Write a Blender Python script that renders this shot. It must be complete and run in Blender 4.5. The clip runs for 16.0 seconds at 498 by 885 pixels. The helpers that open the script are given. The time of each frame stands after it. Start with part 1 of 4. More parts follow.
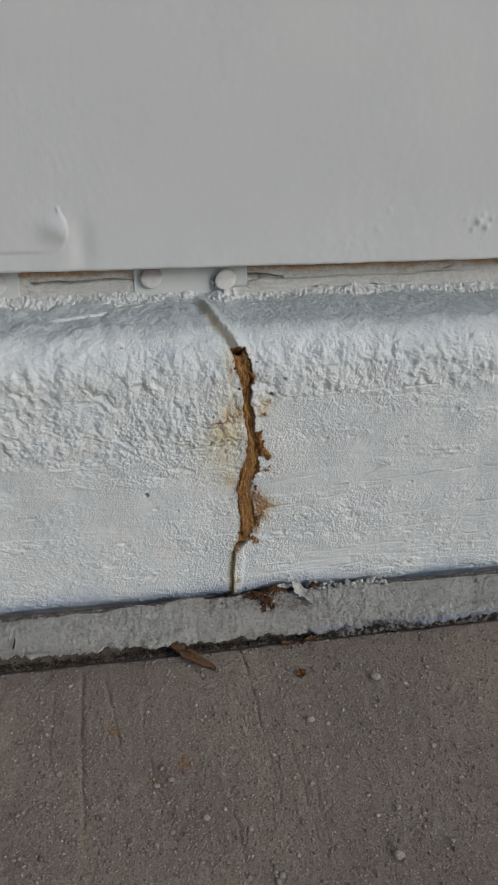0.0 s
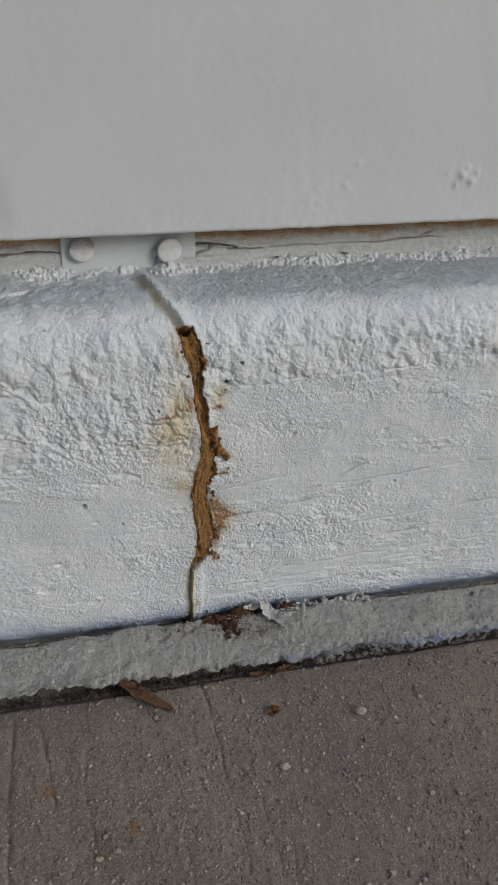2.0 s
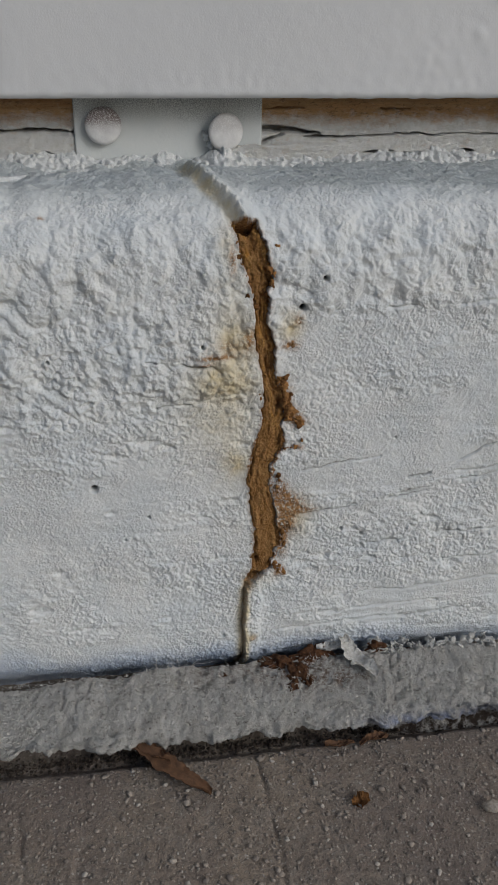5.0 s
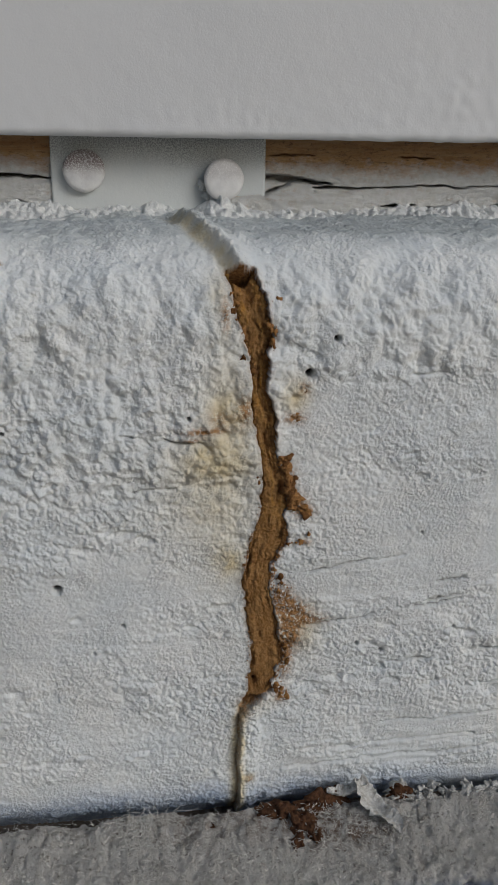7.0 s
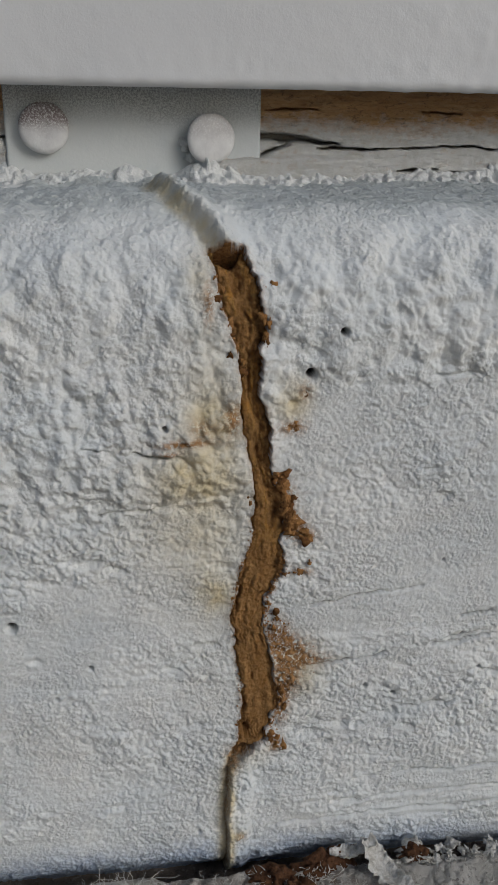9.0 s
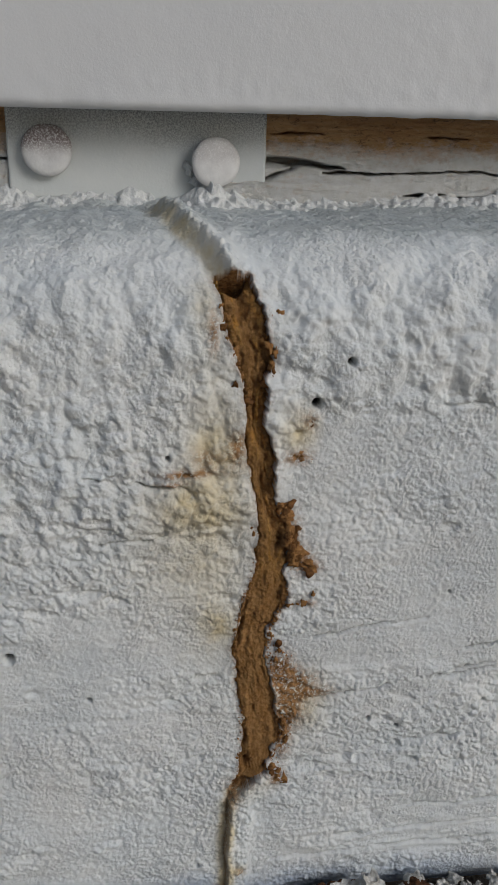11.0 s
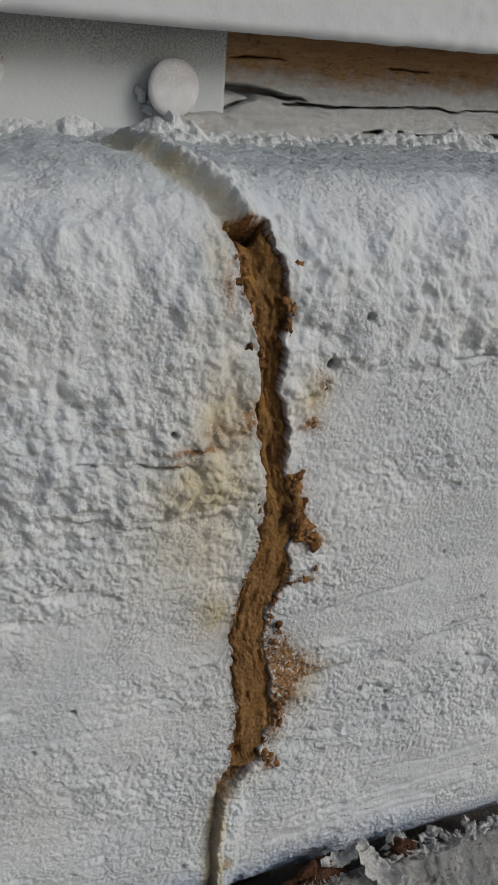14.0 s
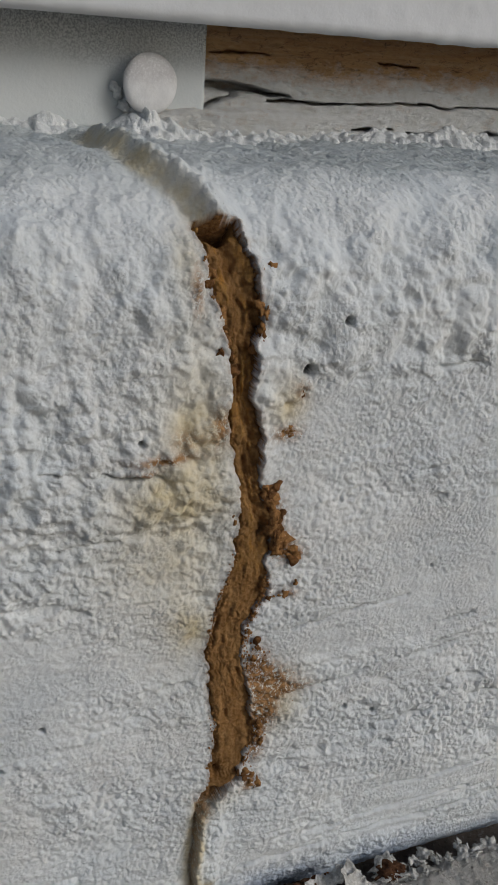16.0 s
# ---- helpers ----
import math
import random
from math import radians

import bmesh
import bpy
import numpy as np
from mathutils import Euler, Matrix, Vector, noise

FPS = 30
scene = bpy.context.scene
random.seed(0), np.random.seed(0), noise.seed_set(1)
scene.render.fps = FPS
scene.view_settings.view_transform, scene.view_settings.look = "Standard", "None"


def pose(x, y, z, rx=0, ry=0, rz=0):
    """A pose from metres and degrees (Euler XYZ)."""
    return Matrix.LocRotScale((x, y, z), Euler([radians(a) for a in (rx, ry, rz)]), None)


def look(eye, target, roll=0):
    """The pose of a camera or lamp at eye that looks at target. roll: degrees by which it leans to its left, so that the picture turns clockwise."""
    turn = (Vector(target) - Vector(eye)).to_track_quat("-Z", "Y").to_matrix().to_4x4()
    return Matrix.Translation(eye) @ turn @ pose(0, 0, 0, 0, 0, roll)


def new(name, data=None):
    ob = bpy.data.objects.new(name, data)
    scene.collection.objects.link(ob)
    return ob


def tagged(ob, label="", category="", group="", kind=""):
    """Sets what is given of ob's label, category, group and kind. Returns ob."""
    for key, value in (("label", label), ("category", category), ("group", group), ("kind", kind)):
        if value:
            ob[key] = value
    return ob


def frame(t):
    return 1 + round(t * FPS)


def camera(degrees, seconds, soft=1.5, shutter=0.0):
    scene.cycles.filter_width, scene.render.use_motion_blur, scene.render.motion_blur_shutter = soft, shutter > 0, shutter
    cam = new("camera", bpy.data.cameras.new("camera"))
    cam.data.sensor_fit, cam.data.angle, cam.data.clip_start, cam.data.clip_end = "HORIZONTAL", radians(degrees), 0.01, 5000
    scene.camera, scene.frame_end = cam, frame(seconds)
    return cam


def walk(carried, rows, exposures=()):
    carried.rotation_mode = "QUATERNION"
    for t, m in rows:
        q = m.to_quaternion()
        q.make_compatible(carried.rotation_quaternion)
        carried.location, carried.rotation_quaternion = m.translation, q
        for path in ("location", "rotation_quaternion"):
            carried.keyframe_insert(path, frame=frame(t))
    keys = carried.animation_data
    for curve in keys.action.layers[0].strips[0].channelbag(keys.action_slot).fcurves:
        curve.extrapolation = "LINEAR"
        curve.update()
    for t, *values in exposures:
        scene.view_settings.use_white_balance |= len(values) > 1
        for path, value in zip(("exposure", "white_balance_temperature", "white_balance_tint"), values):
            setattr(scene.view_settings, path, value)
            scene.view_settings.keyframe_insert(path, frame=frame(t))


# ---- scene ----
cam = camera(31.8, 16.0, soft=1.25)
METRES, EYE, TILT, LEAN, TURN = 0.306, 0.27, -31.5, -2.1, -10.6
ROWS = [
    (0.0, 0.0, 0.0, 0.0, -0.0, 0.0, 0.0),
    (0.5, 0.0313, 0.0639, -0.0176, -0.99, 0.53, 1.21),
    (1.0, 0.0215, 0.0952, -0.0357, -1.98, 0.28, 1.88),
    (1.5, 0.013, 0.1359, -0.0228, -1.74, 0.67, 1.58),
    (2.0, 0.0251, 0.1735, -0.0196, -1.53, 0.92, 1.77),
    (2.5, 0.0348, 0.2146, -0.0132, -1.26, 0.85, 1.85),
    (3.0, 0.0219, 0.2631, -0.0065, -0.79, 0.47, 1.54),
    (3.5, 0.0136, 0.3119, -0.0079, -0.25, 0.75, 0.78),
    (4.0, 0.006, 0.3791, -0.0365, 0.82, 1.14, 0.18),
    (6.5, 0.0264, 0.5697, -0.1101, 2.99, 11.48, -0.01),
    (7.0, 0.0226, 0.5981, -0.0942, 3.31, 11.99, -0.66),
    (7.5, 0.0263, 0.6267, -0.0789, 2.94, 11.36, -0.35),
    (8.0, 0.0278, 0.652, -0.0642, 3.42, 11.31, -0.46),
    (8.5, 0.0305, 0.6719, -0.0581, 3.7, 10.68, -0.55),
    (9.0, 0.0272, 0.6852, -0.0529, 3.79, 10.13, -0.91),
    (9.5, 0.0251, 0.6929, -0.0411, 3.75, 10.46, -1.13),
    (12.0, 0.0059, 0.6872, -0.0426, 1.95, 10.94, -1.77),
    (12.5, -0.0417, 0.6998, 0.0018, -2.37, 8.94, -0.54),
    (13.0, -0.0578, 0.7206, 0.021, -7.46, 6.3, 1.08),
    (13.5, -0.0761, 0.717, 0.013, -9.4, 7.24, 2.46),
    (14.0, -0.0861, 0.7431, -0.0177, -10.35, 6.66, 4.1),
    (14.5, -0.0859, 0.7547, -0.0187, -9.85, 6.48, 3.85),
    (15.0, -0.0818, 0.7634, -0.0187, -9.69, 6.19, 3.8),
    (15.5, -0.0672, 0.7614, -0.0117, -9.22, 6.73, 3.63),
    (16.0, -0.0636, 0.7556, -0.014, -9.25, 6.89, 3.72),
]
walk(cam, [(t, pose(0, 0, EYE, TILT, LEAN, TURN) @ pose(METRES * x, METRES * y, METRES * z, 90 + pitch, roll, yaw)) for t, x, y, z, yaw, pitch, roll in ROWS], exposures=((0.0, -0.50, 5900.0, 7.0), (4.0, -0.57, 5900.0, 8.5), (6.5, -0.62, 5950.0, 8.5), (16.0, -0.60, 5980.0, 8.5)))

# ---- sky and sun: soft daylight from the open side behind and to the right ----
SUN_EL, SUN_AZ = 29.0, 140.0
world = bpy.data.worlds.new("sky")
scene.world = world
world.use_nodes = True
wn = world.node_tree
sky = wn.nodes.new("ShaderNodeTexSky")
sky.sky_type, sky.sun_disc = "NISHITA", False
sky.sun_elevation, sky.sun_rotation = radians(SUN_EL), radians(SUN_AZ)
sky.air_density, sky.dust_density = 1.0, 3.0
wn.nodes["Background"].inputs["Strength"].default_value = 0.085
wn.links.new(sky.outputs["Color"], wn.nodes["Background"].inputs["Color"])
sun = new("sun", bpy.data.lights.new("sun", "SUN"))
sun.data.energy, sun.data.angle, sun.data.color = 1.75, radians(22), (1.0, 0.96, 0.91)
sa, se = radians(SUN_AZ), radians(SUN_EL)
sun.matrix_world = look((math.sin(sa) * math.cos(se) * 5, math.cos(sa) * math.cos(se) * 5, math.sin(se) * 5), (0, 0, 0))

MM = 0.001


# ---- materials ----
class Nodes:
    """A small builder for one principled material."""

    def __init__(self, name, rough=0.8, metal=0.0, spec=0.3):
        self.mat = bpy.data.materials.new(name)
        self.mat.use_nodes = True
        self.t = self.mat.node_tree
        self.b = self.t.nodes["Principled BSDF"]
        self.b.inputs["Roughness"].default_value = rough
        self.b.inputs["Metallic"].default_value = metal
        self.b.inputs["Specular IOR Level"].default_value = spec
        self.co = self.t.nodes.new("ShaderNodeTexCoord").outputs["Object"]
        self.height = None

    def stretch(self, sx, sy, sz):
        m = self.t.nodes.new("ShaderNodeMapping")
        m.inputs["Scale"].default_value = (sx, sy, sz)
        self.t.links.new(self.co, m.inputs["Vector"])
        return m.outputs["Vector"]

    def noise(self, scale, detail=5.0, rough=0.6, vec=None, warp=0.0):
        n = self.t.nodes.new("ShaderNodeTexNoise")
        n.inputs["Scale"].default_value, n.inputs["Detail"].default_value = scale, detail
        n.inputs["Roughness"].default_value, n.inputs["Distortion"].default_value = rough, warp
        self.t.links.new(vec or self.co, n.inputs["Vector"])
        return n.outputs["Fac"]

    def cells(self, scale, vec=None):
        n = self.t.nodes.new("ShaderNodeTexVoronoi")
        n.inputs["Scale"].default_value = scale
        self.t.links.new(vec or self.co, n.inputs["Vector"])
        return n.outputs["Distance"]

    def attr(self, name):
        n = self.t.nodes.new("ShaderNodeAttribute")
        n.attribute_name = name
        return n.outputs["Fac"]

    def ramp(self, fac, lo, hi, a=0.0, b=1.0):
        n = self.t.nodes.new("ShaderNodeMapRange")
        n.inputs["From Min"].default_value, n.inputs["From Max"].default_value = lo, hi
        n.inputs["To Min"].default_value, n.inputs["To Max"].default_value = a, b
        self.t.links.new(fac, n.inputs["Value"])
        return n.outputs["Result"]

    def math(self, op, a, b):
        n = self.t.nodes.new("ShaderNodeMath")
        n.operation = op
        for i, v in enumerate((a, b)):
            if isinstance(v, (int, float)):
                n.inputs[i].default_value = v
            else:
                self.t.links.new(v, n.inputs[i])
        return n.outputs[0]

    def mix(self, fac, a, b):
        n = self.t.nodes.new("ShaderNodeMix")
        n.data_type = "RGBA"
        for key, v in ((0, fac), (6, a), (7, b)):
            if isinstance(v, (int, float)):
                n.inputs[key].default_value = v
            elif isinstance(v, tuple):
                n.inputs[key].default_value = (*v, 1.0)
            else:
                self.t.links.new(v, n.inputs[key])
        return n.outputs[2]

    def color(self, c):
        if isinstance(c, tuple):
            self.b.inputs["Base Color"].default_value = (*c, 1.0)
        else:
            self.t.links.new(c, self.b.inputs["Base Color"])
        return self

    def bump(self, h, metres, strength=1.0):
        n = self.t.nodes.new("ShaderNodeBump")
        n.inputs["Distance"].default_value, n.inputs["Strength"].default_value = metres, strength
        self.t.links.new(h, n.inputs["Height"])
        if self.height:
            self.t.links.new(self.height, n.inputs["Normal"])
        self.height = n.outputs["Normal"]
        self.t.links.new(self.height, self.b.inputs["Normal"])
        return self


def wall_paint():
    n = Nodes("painted_stucco", 0.62)
    base = n.mix(n.ramp(n.noise(60, 4), 0.35, 0.7), (0.745, 0.75, 0.73), (0.665, 0.695, 0.705))
    base = n.mix(n.ramp(n.noise(190, 5, 0.65), 0.46, 0.72, 0, 0.5), base, (0.60, 0.635, 0.64))
    base = n.mix(n.ramp(n.noise(420, 5), 0.55, 0.78, 0, 0.35), base, (0.52, 0.54, 0.53))
    grime = n.math("MULTIPLY", n.ramp(n.noise(2600, 5, 0.75), 0.60, 0.67), n.ramp(n.noise(150, 4), 0.46, 0.62, 0.08, 1.0))
    base = n.mix(n.math("MULTIPLY", grime, 0.6), base, (0.15, 0.15, 0.14))
    base = n.mix(n.math("MULTIPLY", n.attr("hairline_dark"), n.ramp(n.noise(1400, 4, 0.7), 0.3, 0.6, 0.2, 1.0)), base, (0.09, 0.085, 0.08))
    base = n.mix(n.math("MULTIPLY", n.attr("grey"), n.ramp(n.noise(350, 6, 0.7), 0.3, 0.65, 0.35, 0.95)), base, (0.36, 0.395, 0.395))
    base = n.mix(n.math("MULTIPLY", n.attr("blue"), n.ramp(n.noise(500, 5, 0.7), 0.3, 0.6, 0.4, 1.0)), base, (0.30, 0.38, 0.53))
    base = n.mix(n.math("MULTIPLY", n.attr("stain"), n.ramp(n.noise(450, 5, 0.7), 0.3, 0.62, 0.55, 1.0)), base, (0.62, 0.53, 0.34))
    mud = n.math("MULTIPLY", n.attr("mud"), n.ramp(n.noise(1500, 6, 0.75), 0.40, 0.50))
    brown = n.mix(n.ramp(n.noise(1500, 4), 0.3, 0.7), (0.11, 0.05, 0.016), (0.42, 0.225, 0.085))
    soiled = n.mix(n.math("MAXIMUM", mud, n.attr("fill")), base, brown)
    n.color(n.mix(n.attr("hole_shade"), soiled, (0.02, 0.015, 0.012)))
    worn = n.ramp(n.noise(110, 4, 0.6, None, 0.6), 0.40, 0.62, 0.25, 1.0)
    n.bump(n.noise(4200, 4, 0.75), 0.00016, 0.7)
    n.bump(n.math("MULTIPLY", n.ramp(n.cells(1500), 0.0, 0.7, 1.0, 0.0), worn), 0.00035, 0.6)
    n.bump(n.math("MULTIPLY", n.noise(1900, 5, 0.75), worn), 0.0006, 0.6)
    return n.mat


def siding_paint():
    n = Nodes("siding_paint", 0.5)
    base = n.mix(n.ramp(n.noise(12, 5), 0.35, 0.7), (0.62, 0.62, 0.615), (0.58, 0.585, 0.59))
    base = n.mix(n.ramp(n.noise(260, 5, 0.7), 0.6, 0.8, 0, 0.25), base, (0.56, 0.56, 0.55))
    n.color(base)
    stipple = n.math("MULTIPLY", n.noise(520, 4, 0.6), n.ramp(n.noise(22, 3), 0.45, 0.62, 0.1, 1.0))
    n.bump(stipple, 0.0003, 0.3)
    n.bump(n.noise(2200, 3), 0.0001, 0.4)
    return n.mat


def raw_wood():
    n = Nodes("weathered_sill_wood", 0.8)
    grain = n.noise(60, 8, 0.7, n.stretch(0.35, 8, 8), 0.4)
    fine = n.noise(420, 6, 0.7, n.stretch(0.25, 3, 3))
    c = n.mix(n.ramp(grain, 0.3, 0.7), (0.42, 0.215, 0.085), (0.66, 0.42, 0.21))
    c = n.mix(n.ramp(fine, 0.45, 0.75, 0, 0.45), c, (0.66, 0.50, 0.33))
    c = n.mix(n.ramp(n.noise(1100, 6, 0.75, n.stretch(0.4, 1, 1), 0.8), 0.54, 0.66, 0, 0.75), c, (0.12, 0.07, 0.035))
    white = n.mix(n.ramp(n.noise(500, 5), 0.4, 0.75), (0.80, 0.79, 0.76), (0.66, 0.64, 0.58))
    cover = n.math("ADD", n.attr("paint"), n.ramp(n.noise(380, 6, 0.75, n.stretch(0.6, 1, 1)), 0.25, 0.75, -0.45, 0.45))
    n.color(n.mix(n.ramp(cover, 0.2, 0.9), c, white))
    n.bump(n.noise(1300, 6, 0.78, n.stretch(0.45, 1, 1), 0.9), 0.0016, 0.9)
    return n.mat


def plate_metal():
    n = Nodes("painted_galvanised_steel", 0.5, 0.0, 0.45)
    base = n.mix(n.ramp(n.noise(90, 3), 0.35, 0.65), (0.58, 0.59, 0.57), (0.52, 0.54, 0.53))
    speck = n.math("MULTIPLY", n.attr("bare"), n.ramp(n.noise(3000, 4, 0.75), 0.42, 0.58, 0.0, 0.95))
    base = n.mix(speck, base, (0.24, 0.25, 0.25))
    n.color(base)
    n.bump(n.noise(1500, 4), 0.00015, 0.5)
    return n.mat


def nail_metal():
    n = Nodes("painted_nail_head", 0.55, 0.0, 0.4)
    base = n.mix(n.ramp(n.noise(300, 4), 0.35, 0.65), (0.66, 0.65, 0.63), (0.56, 0.55, 0.54))
    speck = n.math("MULTIPLY", n.attr("bare"), n.ramp(n.noise(3000, 4, 0.75), 0.37, 0.52, 0.0, 0.95))
    n.color(n.mix(speck, base, (0.17, 0.13, 0.125)))
    n.bump(n.noise(1300, 4), 0.0002, 0.6)
    return n.mat


def mud_soil():
    n = Nodes("packed_mud", 0.95, 0.0, 0.1)
    c = n.mix(n.ramp(n.noise(380, 5), 0.35, 0.65), (0.34, 0.175, 0.060), (0.48, 0.272, 0.105))
    c = n.mix(n.ramp(n.noise(800, 6, 0.75, n.stretch(2.2, 2.2, 0.35)), 0.5, 0.75, 0, 0.5), c, (0.17, 0.075, 0.024))
    c = n.mix(n.math("MULTIPLY", n.attr("amber"), n.ramp(n.noise(900, 5, 0.7, n.stretch(2.5, 2.5, 0.3)), 0.35, 0.6)), c, (0.58, 0.33, 0.10))
    c = n.mix(n.math("MULTIPLY", n.attr("amber"), n.ramp(n.noise(450, 4, 0.6, n.stretch(2, 2, 0.5)), 0.48, 0.62)), c, (0.55, 0.26, 0.05))
    c = n.mix(n.math("MULTIPLY", n.attr("shade_mottle"), n.ramp(n.noise(600, 5, 0.7), 0.3, 0.6, 0.3, 1.0)), c, (0.095, 0.042, 0.013))
    n.color(c)
    n.bump(n.noise(2400, 6, 0.78), 0.0009, 0.9)
    n.bump(n.cells(1300), 0.0006, 0.6)
    return n.mat


def concrete():
    n = Nodes("worn_concrete", 0.85, 0.0, 0.25)
    c = n.mix(n.ramp(n.noise(14, 5, 0.6), 0.3, 0.7), (0.325, 0.262, 0.200), (0.222, 0.183, 0.155))
    c = n.mix(n.ramp(n.noise(160, 6, 0.75), 0.45, 0.75, 0, 0.6), c, (0.36, 0.325, 0.28))
    c = n.mix(n.ramp(n.noise(30, 4, 0.6), 0.46, 0.68, 0, 0.6), c, (0.222, 0.176, 0.152))
    c = n.mix(n.ramp(n.noise(1300, 4, 0.7), 0.52, 0.66, 0, 0.7), c, (0.13, 0.112, 0.095))
    c = n.mix(n.ramp(n.noise(1000, 4, 0.65), 0.58, 0.68, 0, 0.7), c, (0.52, 0.475, 0.42))
    c = n.mix(n.math("MULTIPLY", n.attr("rust"), n.ramp(n.noise(900, 4), 0.35, 0.6)), c, (0.30, 0.13, 0.02))
    n.color(c)
    n.bump(n.noise(700, 6, 0.75), 0.0011, 0.8)
    n.bump(n.noise(2000, 4, 0.7), 0.0006, 0.6)
    return n.mat


def ledge_mortar():
    n = Nodes("dusty_mortar", 0.95, 0.0, 0.15)
    c = n.mix(n.ramp(n.noise(200, 5, 0.7), 0.3, 0.7), (0.82, 0.795, 0.75), (0.64, 0.61, 0.56))
    c = n.mix(n.ramp(n.noise(900, 5, 0.75), 0.5, 0.72, 0, 0.7), c, (0.86, 0.84, 0.80))
    c = n.mix(n.ramp(n.noise(130, 5, 0.7), 0.48, 0.68, 0, 0.5), c, (0.52, 0.475, 0.42))
    c = n.mix(n.ramp(n.noise(800, 6, 0.8), 0.55, 0.65, 0, 0.7), c, (0.17, 0.135, 0.10))
    c = n.mix(n.math("MULTIPLY", n.attr("blue"), n.ramp(n.noise(400, 5), 0.35, 0.6)), c, (0.42, 0.48, 0.68))
    c = n.mix(n.math("MULTIPLY", n.attr("front_dark"), n.ramp(n.noise(420, 5, 0.7), 0.3, 0.55)), c, (0.055, 0.042, 0.034))
    c = n.mix(n.math("MULTIPLY", n.attr("mud"), n.ramp(n.noise(500, 5, 0.7), 0.42, 0.58)), c, (0.16, 0.08, 0.035))
    n.color(c)
    n.bump(n.noise(3200, 5, 0.8, None, 1.2), 0.0008, 0.9)
    n.bump(n.noise(1100, 6, 0.82, None, 0.8), 0.0016, 0.9)
    return n.mat


def plain(name, a, b, scale=900, rough=0.85, bump=0.0002):
    n = Nodes(name, rough, 0.0, 0.2)
    n.color(n.mix(n.ramp(n.noise(scale, 5, 0.7), 0.35, 0.65), a, b))
    n.bump(n.noise(scale * 1.7, 4), bump, 0.8)
    return n.mat


def sand_grit():
    n = Nodes("sandy_grit", 0.9, 0.0, 0.25)
    pick = n.t.nodes.new("ShaderNodeNewGeometry").outputs["Random Per Island"]
    c = n.mix(n.ramp(pick, 0.0, 0.7), (0.15, 0.125, 0.108), (0.33, 0.285, 0.24))
    n.color(n.mix(n.ramp(pick, 0.91, 0.94), c, (0.44, 0.40, 0.35)))
    n.bump(n.noise(2500, 3), 0.0003, 0.7)
    return n.mat


M_WALL, M_SIDING, M_WOOD, M_PLATE, M_NAIL = wall_paint(), siding_paint(), raw_wood(), plate_metal(), nail_metal()
M_MUD, M_FLOOR, M_LEDGE = mud_soil(), concrete(), ledge_mortar()
M_BEAD = plain("white_paint_bead", (0.74, 0.74, 0.72), (0.58, 0.59, 0.58), 700, 0.6, 0.001)
M_LEAF = plain("dry_leaf", (0.16, 0.085, 0.045), (0.09, 0.05, 0.03), 500)
M_FLAKE = plain("paint_flake", (0.70, 0.69, 0.66), (0.36, 0.34, 0.30), 900, 0.7, 0.0006)
M_STONE = plain("pale_grit", (0.52, 0.46, 0.39), (0.30, 0.26, 0.215), 1500, 0.95, 0.0008)
M_SAND = sand_grit()
M_GRAIN = plain("mud_grain", (0.40, 0.21, 0.075), (0.17, 0.08, 0.028), 1500, 0.95, 0.0004)
M_CRUMB = plain("dark_mud_crumb", (0.20, 0.095, 0.032), (0.085, 0.038, 0.014), 1500, 0.95, 0.0004)
M_CLOD = plain("brown_clod", (0.15, 0.07, 0.034), (0.05, 0.024, 0.012), 1100, 0.95, 0.0016)
M_LINT = plain("pale_lint", (0.84, 0.82, 0.78), (0.66, 0.63, 0.57), 300)
M_DIRT = plain("dark_soil", (0.035, 0.027, 0.022), (0.075, 0.058, 0.046), 900, 1.0, 0.0006)


# ---- shape helpers ----
def vnoise(u, v, seed):
    """Smooth lattice noise in -1..1."""
    table = np.random.RandomState(seed).uniform(-1, 1, (256, 256))
    iu, iv = np.floor(u).astype(int), np.floor(v).astype(int)
    fu, fv = u - iu, v - iv
    fu, fv = fu**3 * (fu * (fu * 6 - 15) + 10), fv**3 * (fv * (fv * 6 - 15) + 10)
    a, b = table[iu % 256, iv % 256], table[(iu + 1) % 256, iv % 256]
    c, d = table[iu % 256, (iv + 1) % 256], table[(iu + 1) % 256, (iv + 1) % 256]
    return (a * (1 - fu) + b * fu) * (1 - fv) + (c * (1 - fu) + d * fu) * fv


def fbm(u, v, size, seed, octaves=4, gain=0.5):
    """Fractal noise whose largest lumps are about that many metres wide."""
    out, amp, total = 0, 1.0, 0.0
    for k in range(octaves):
        c, s = math.cos(0.6 * k + seed), math.sin(0.6 * k + seed)
        p, q = (u * c - v * s) / size * 2**k, (u * s + v * c) / size * 2**k
        out, total, amp = out + amp * vnoise(p + 37.3 * k, q - 11.7 * k, seed + k), total + amp, amp * gain
    return out / total


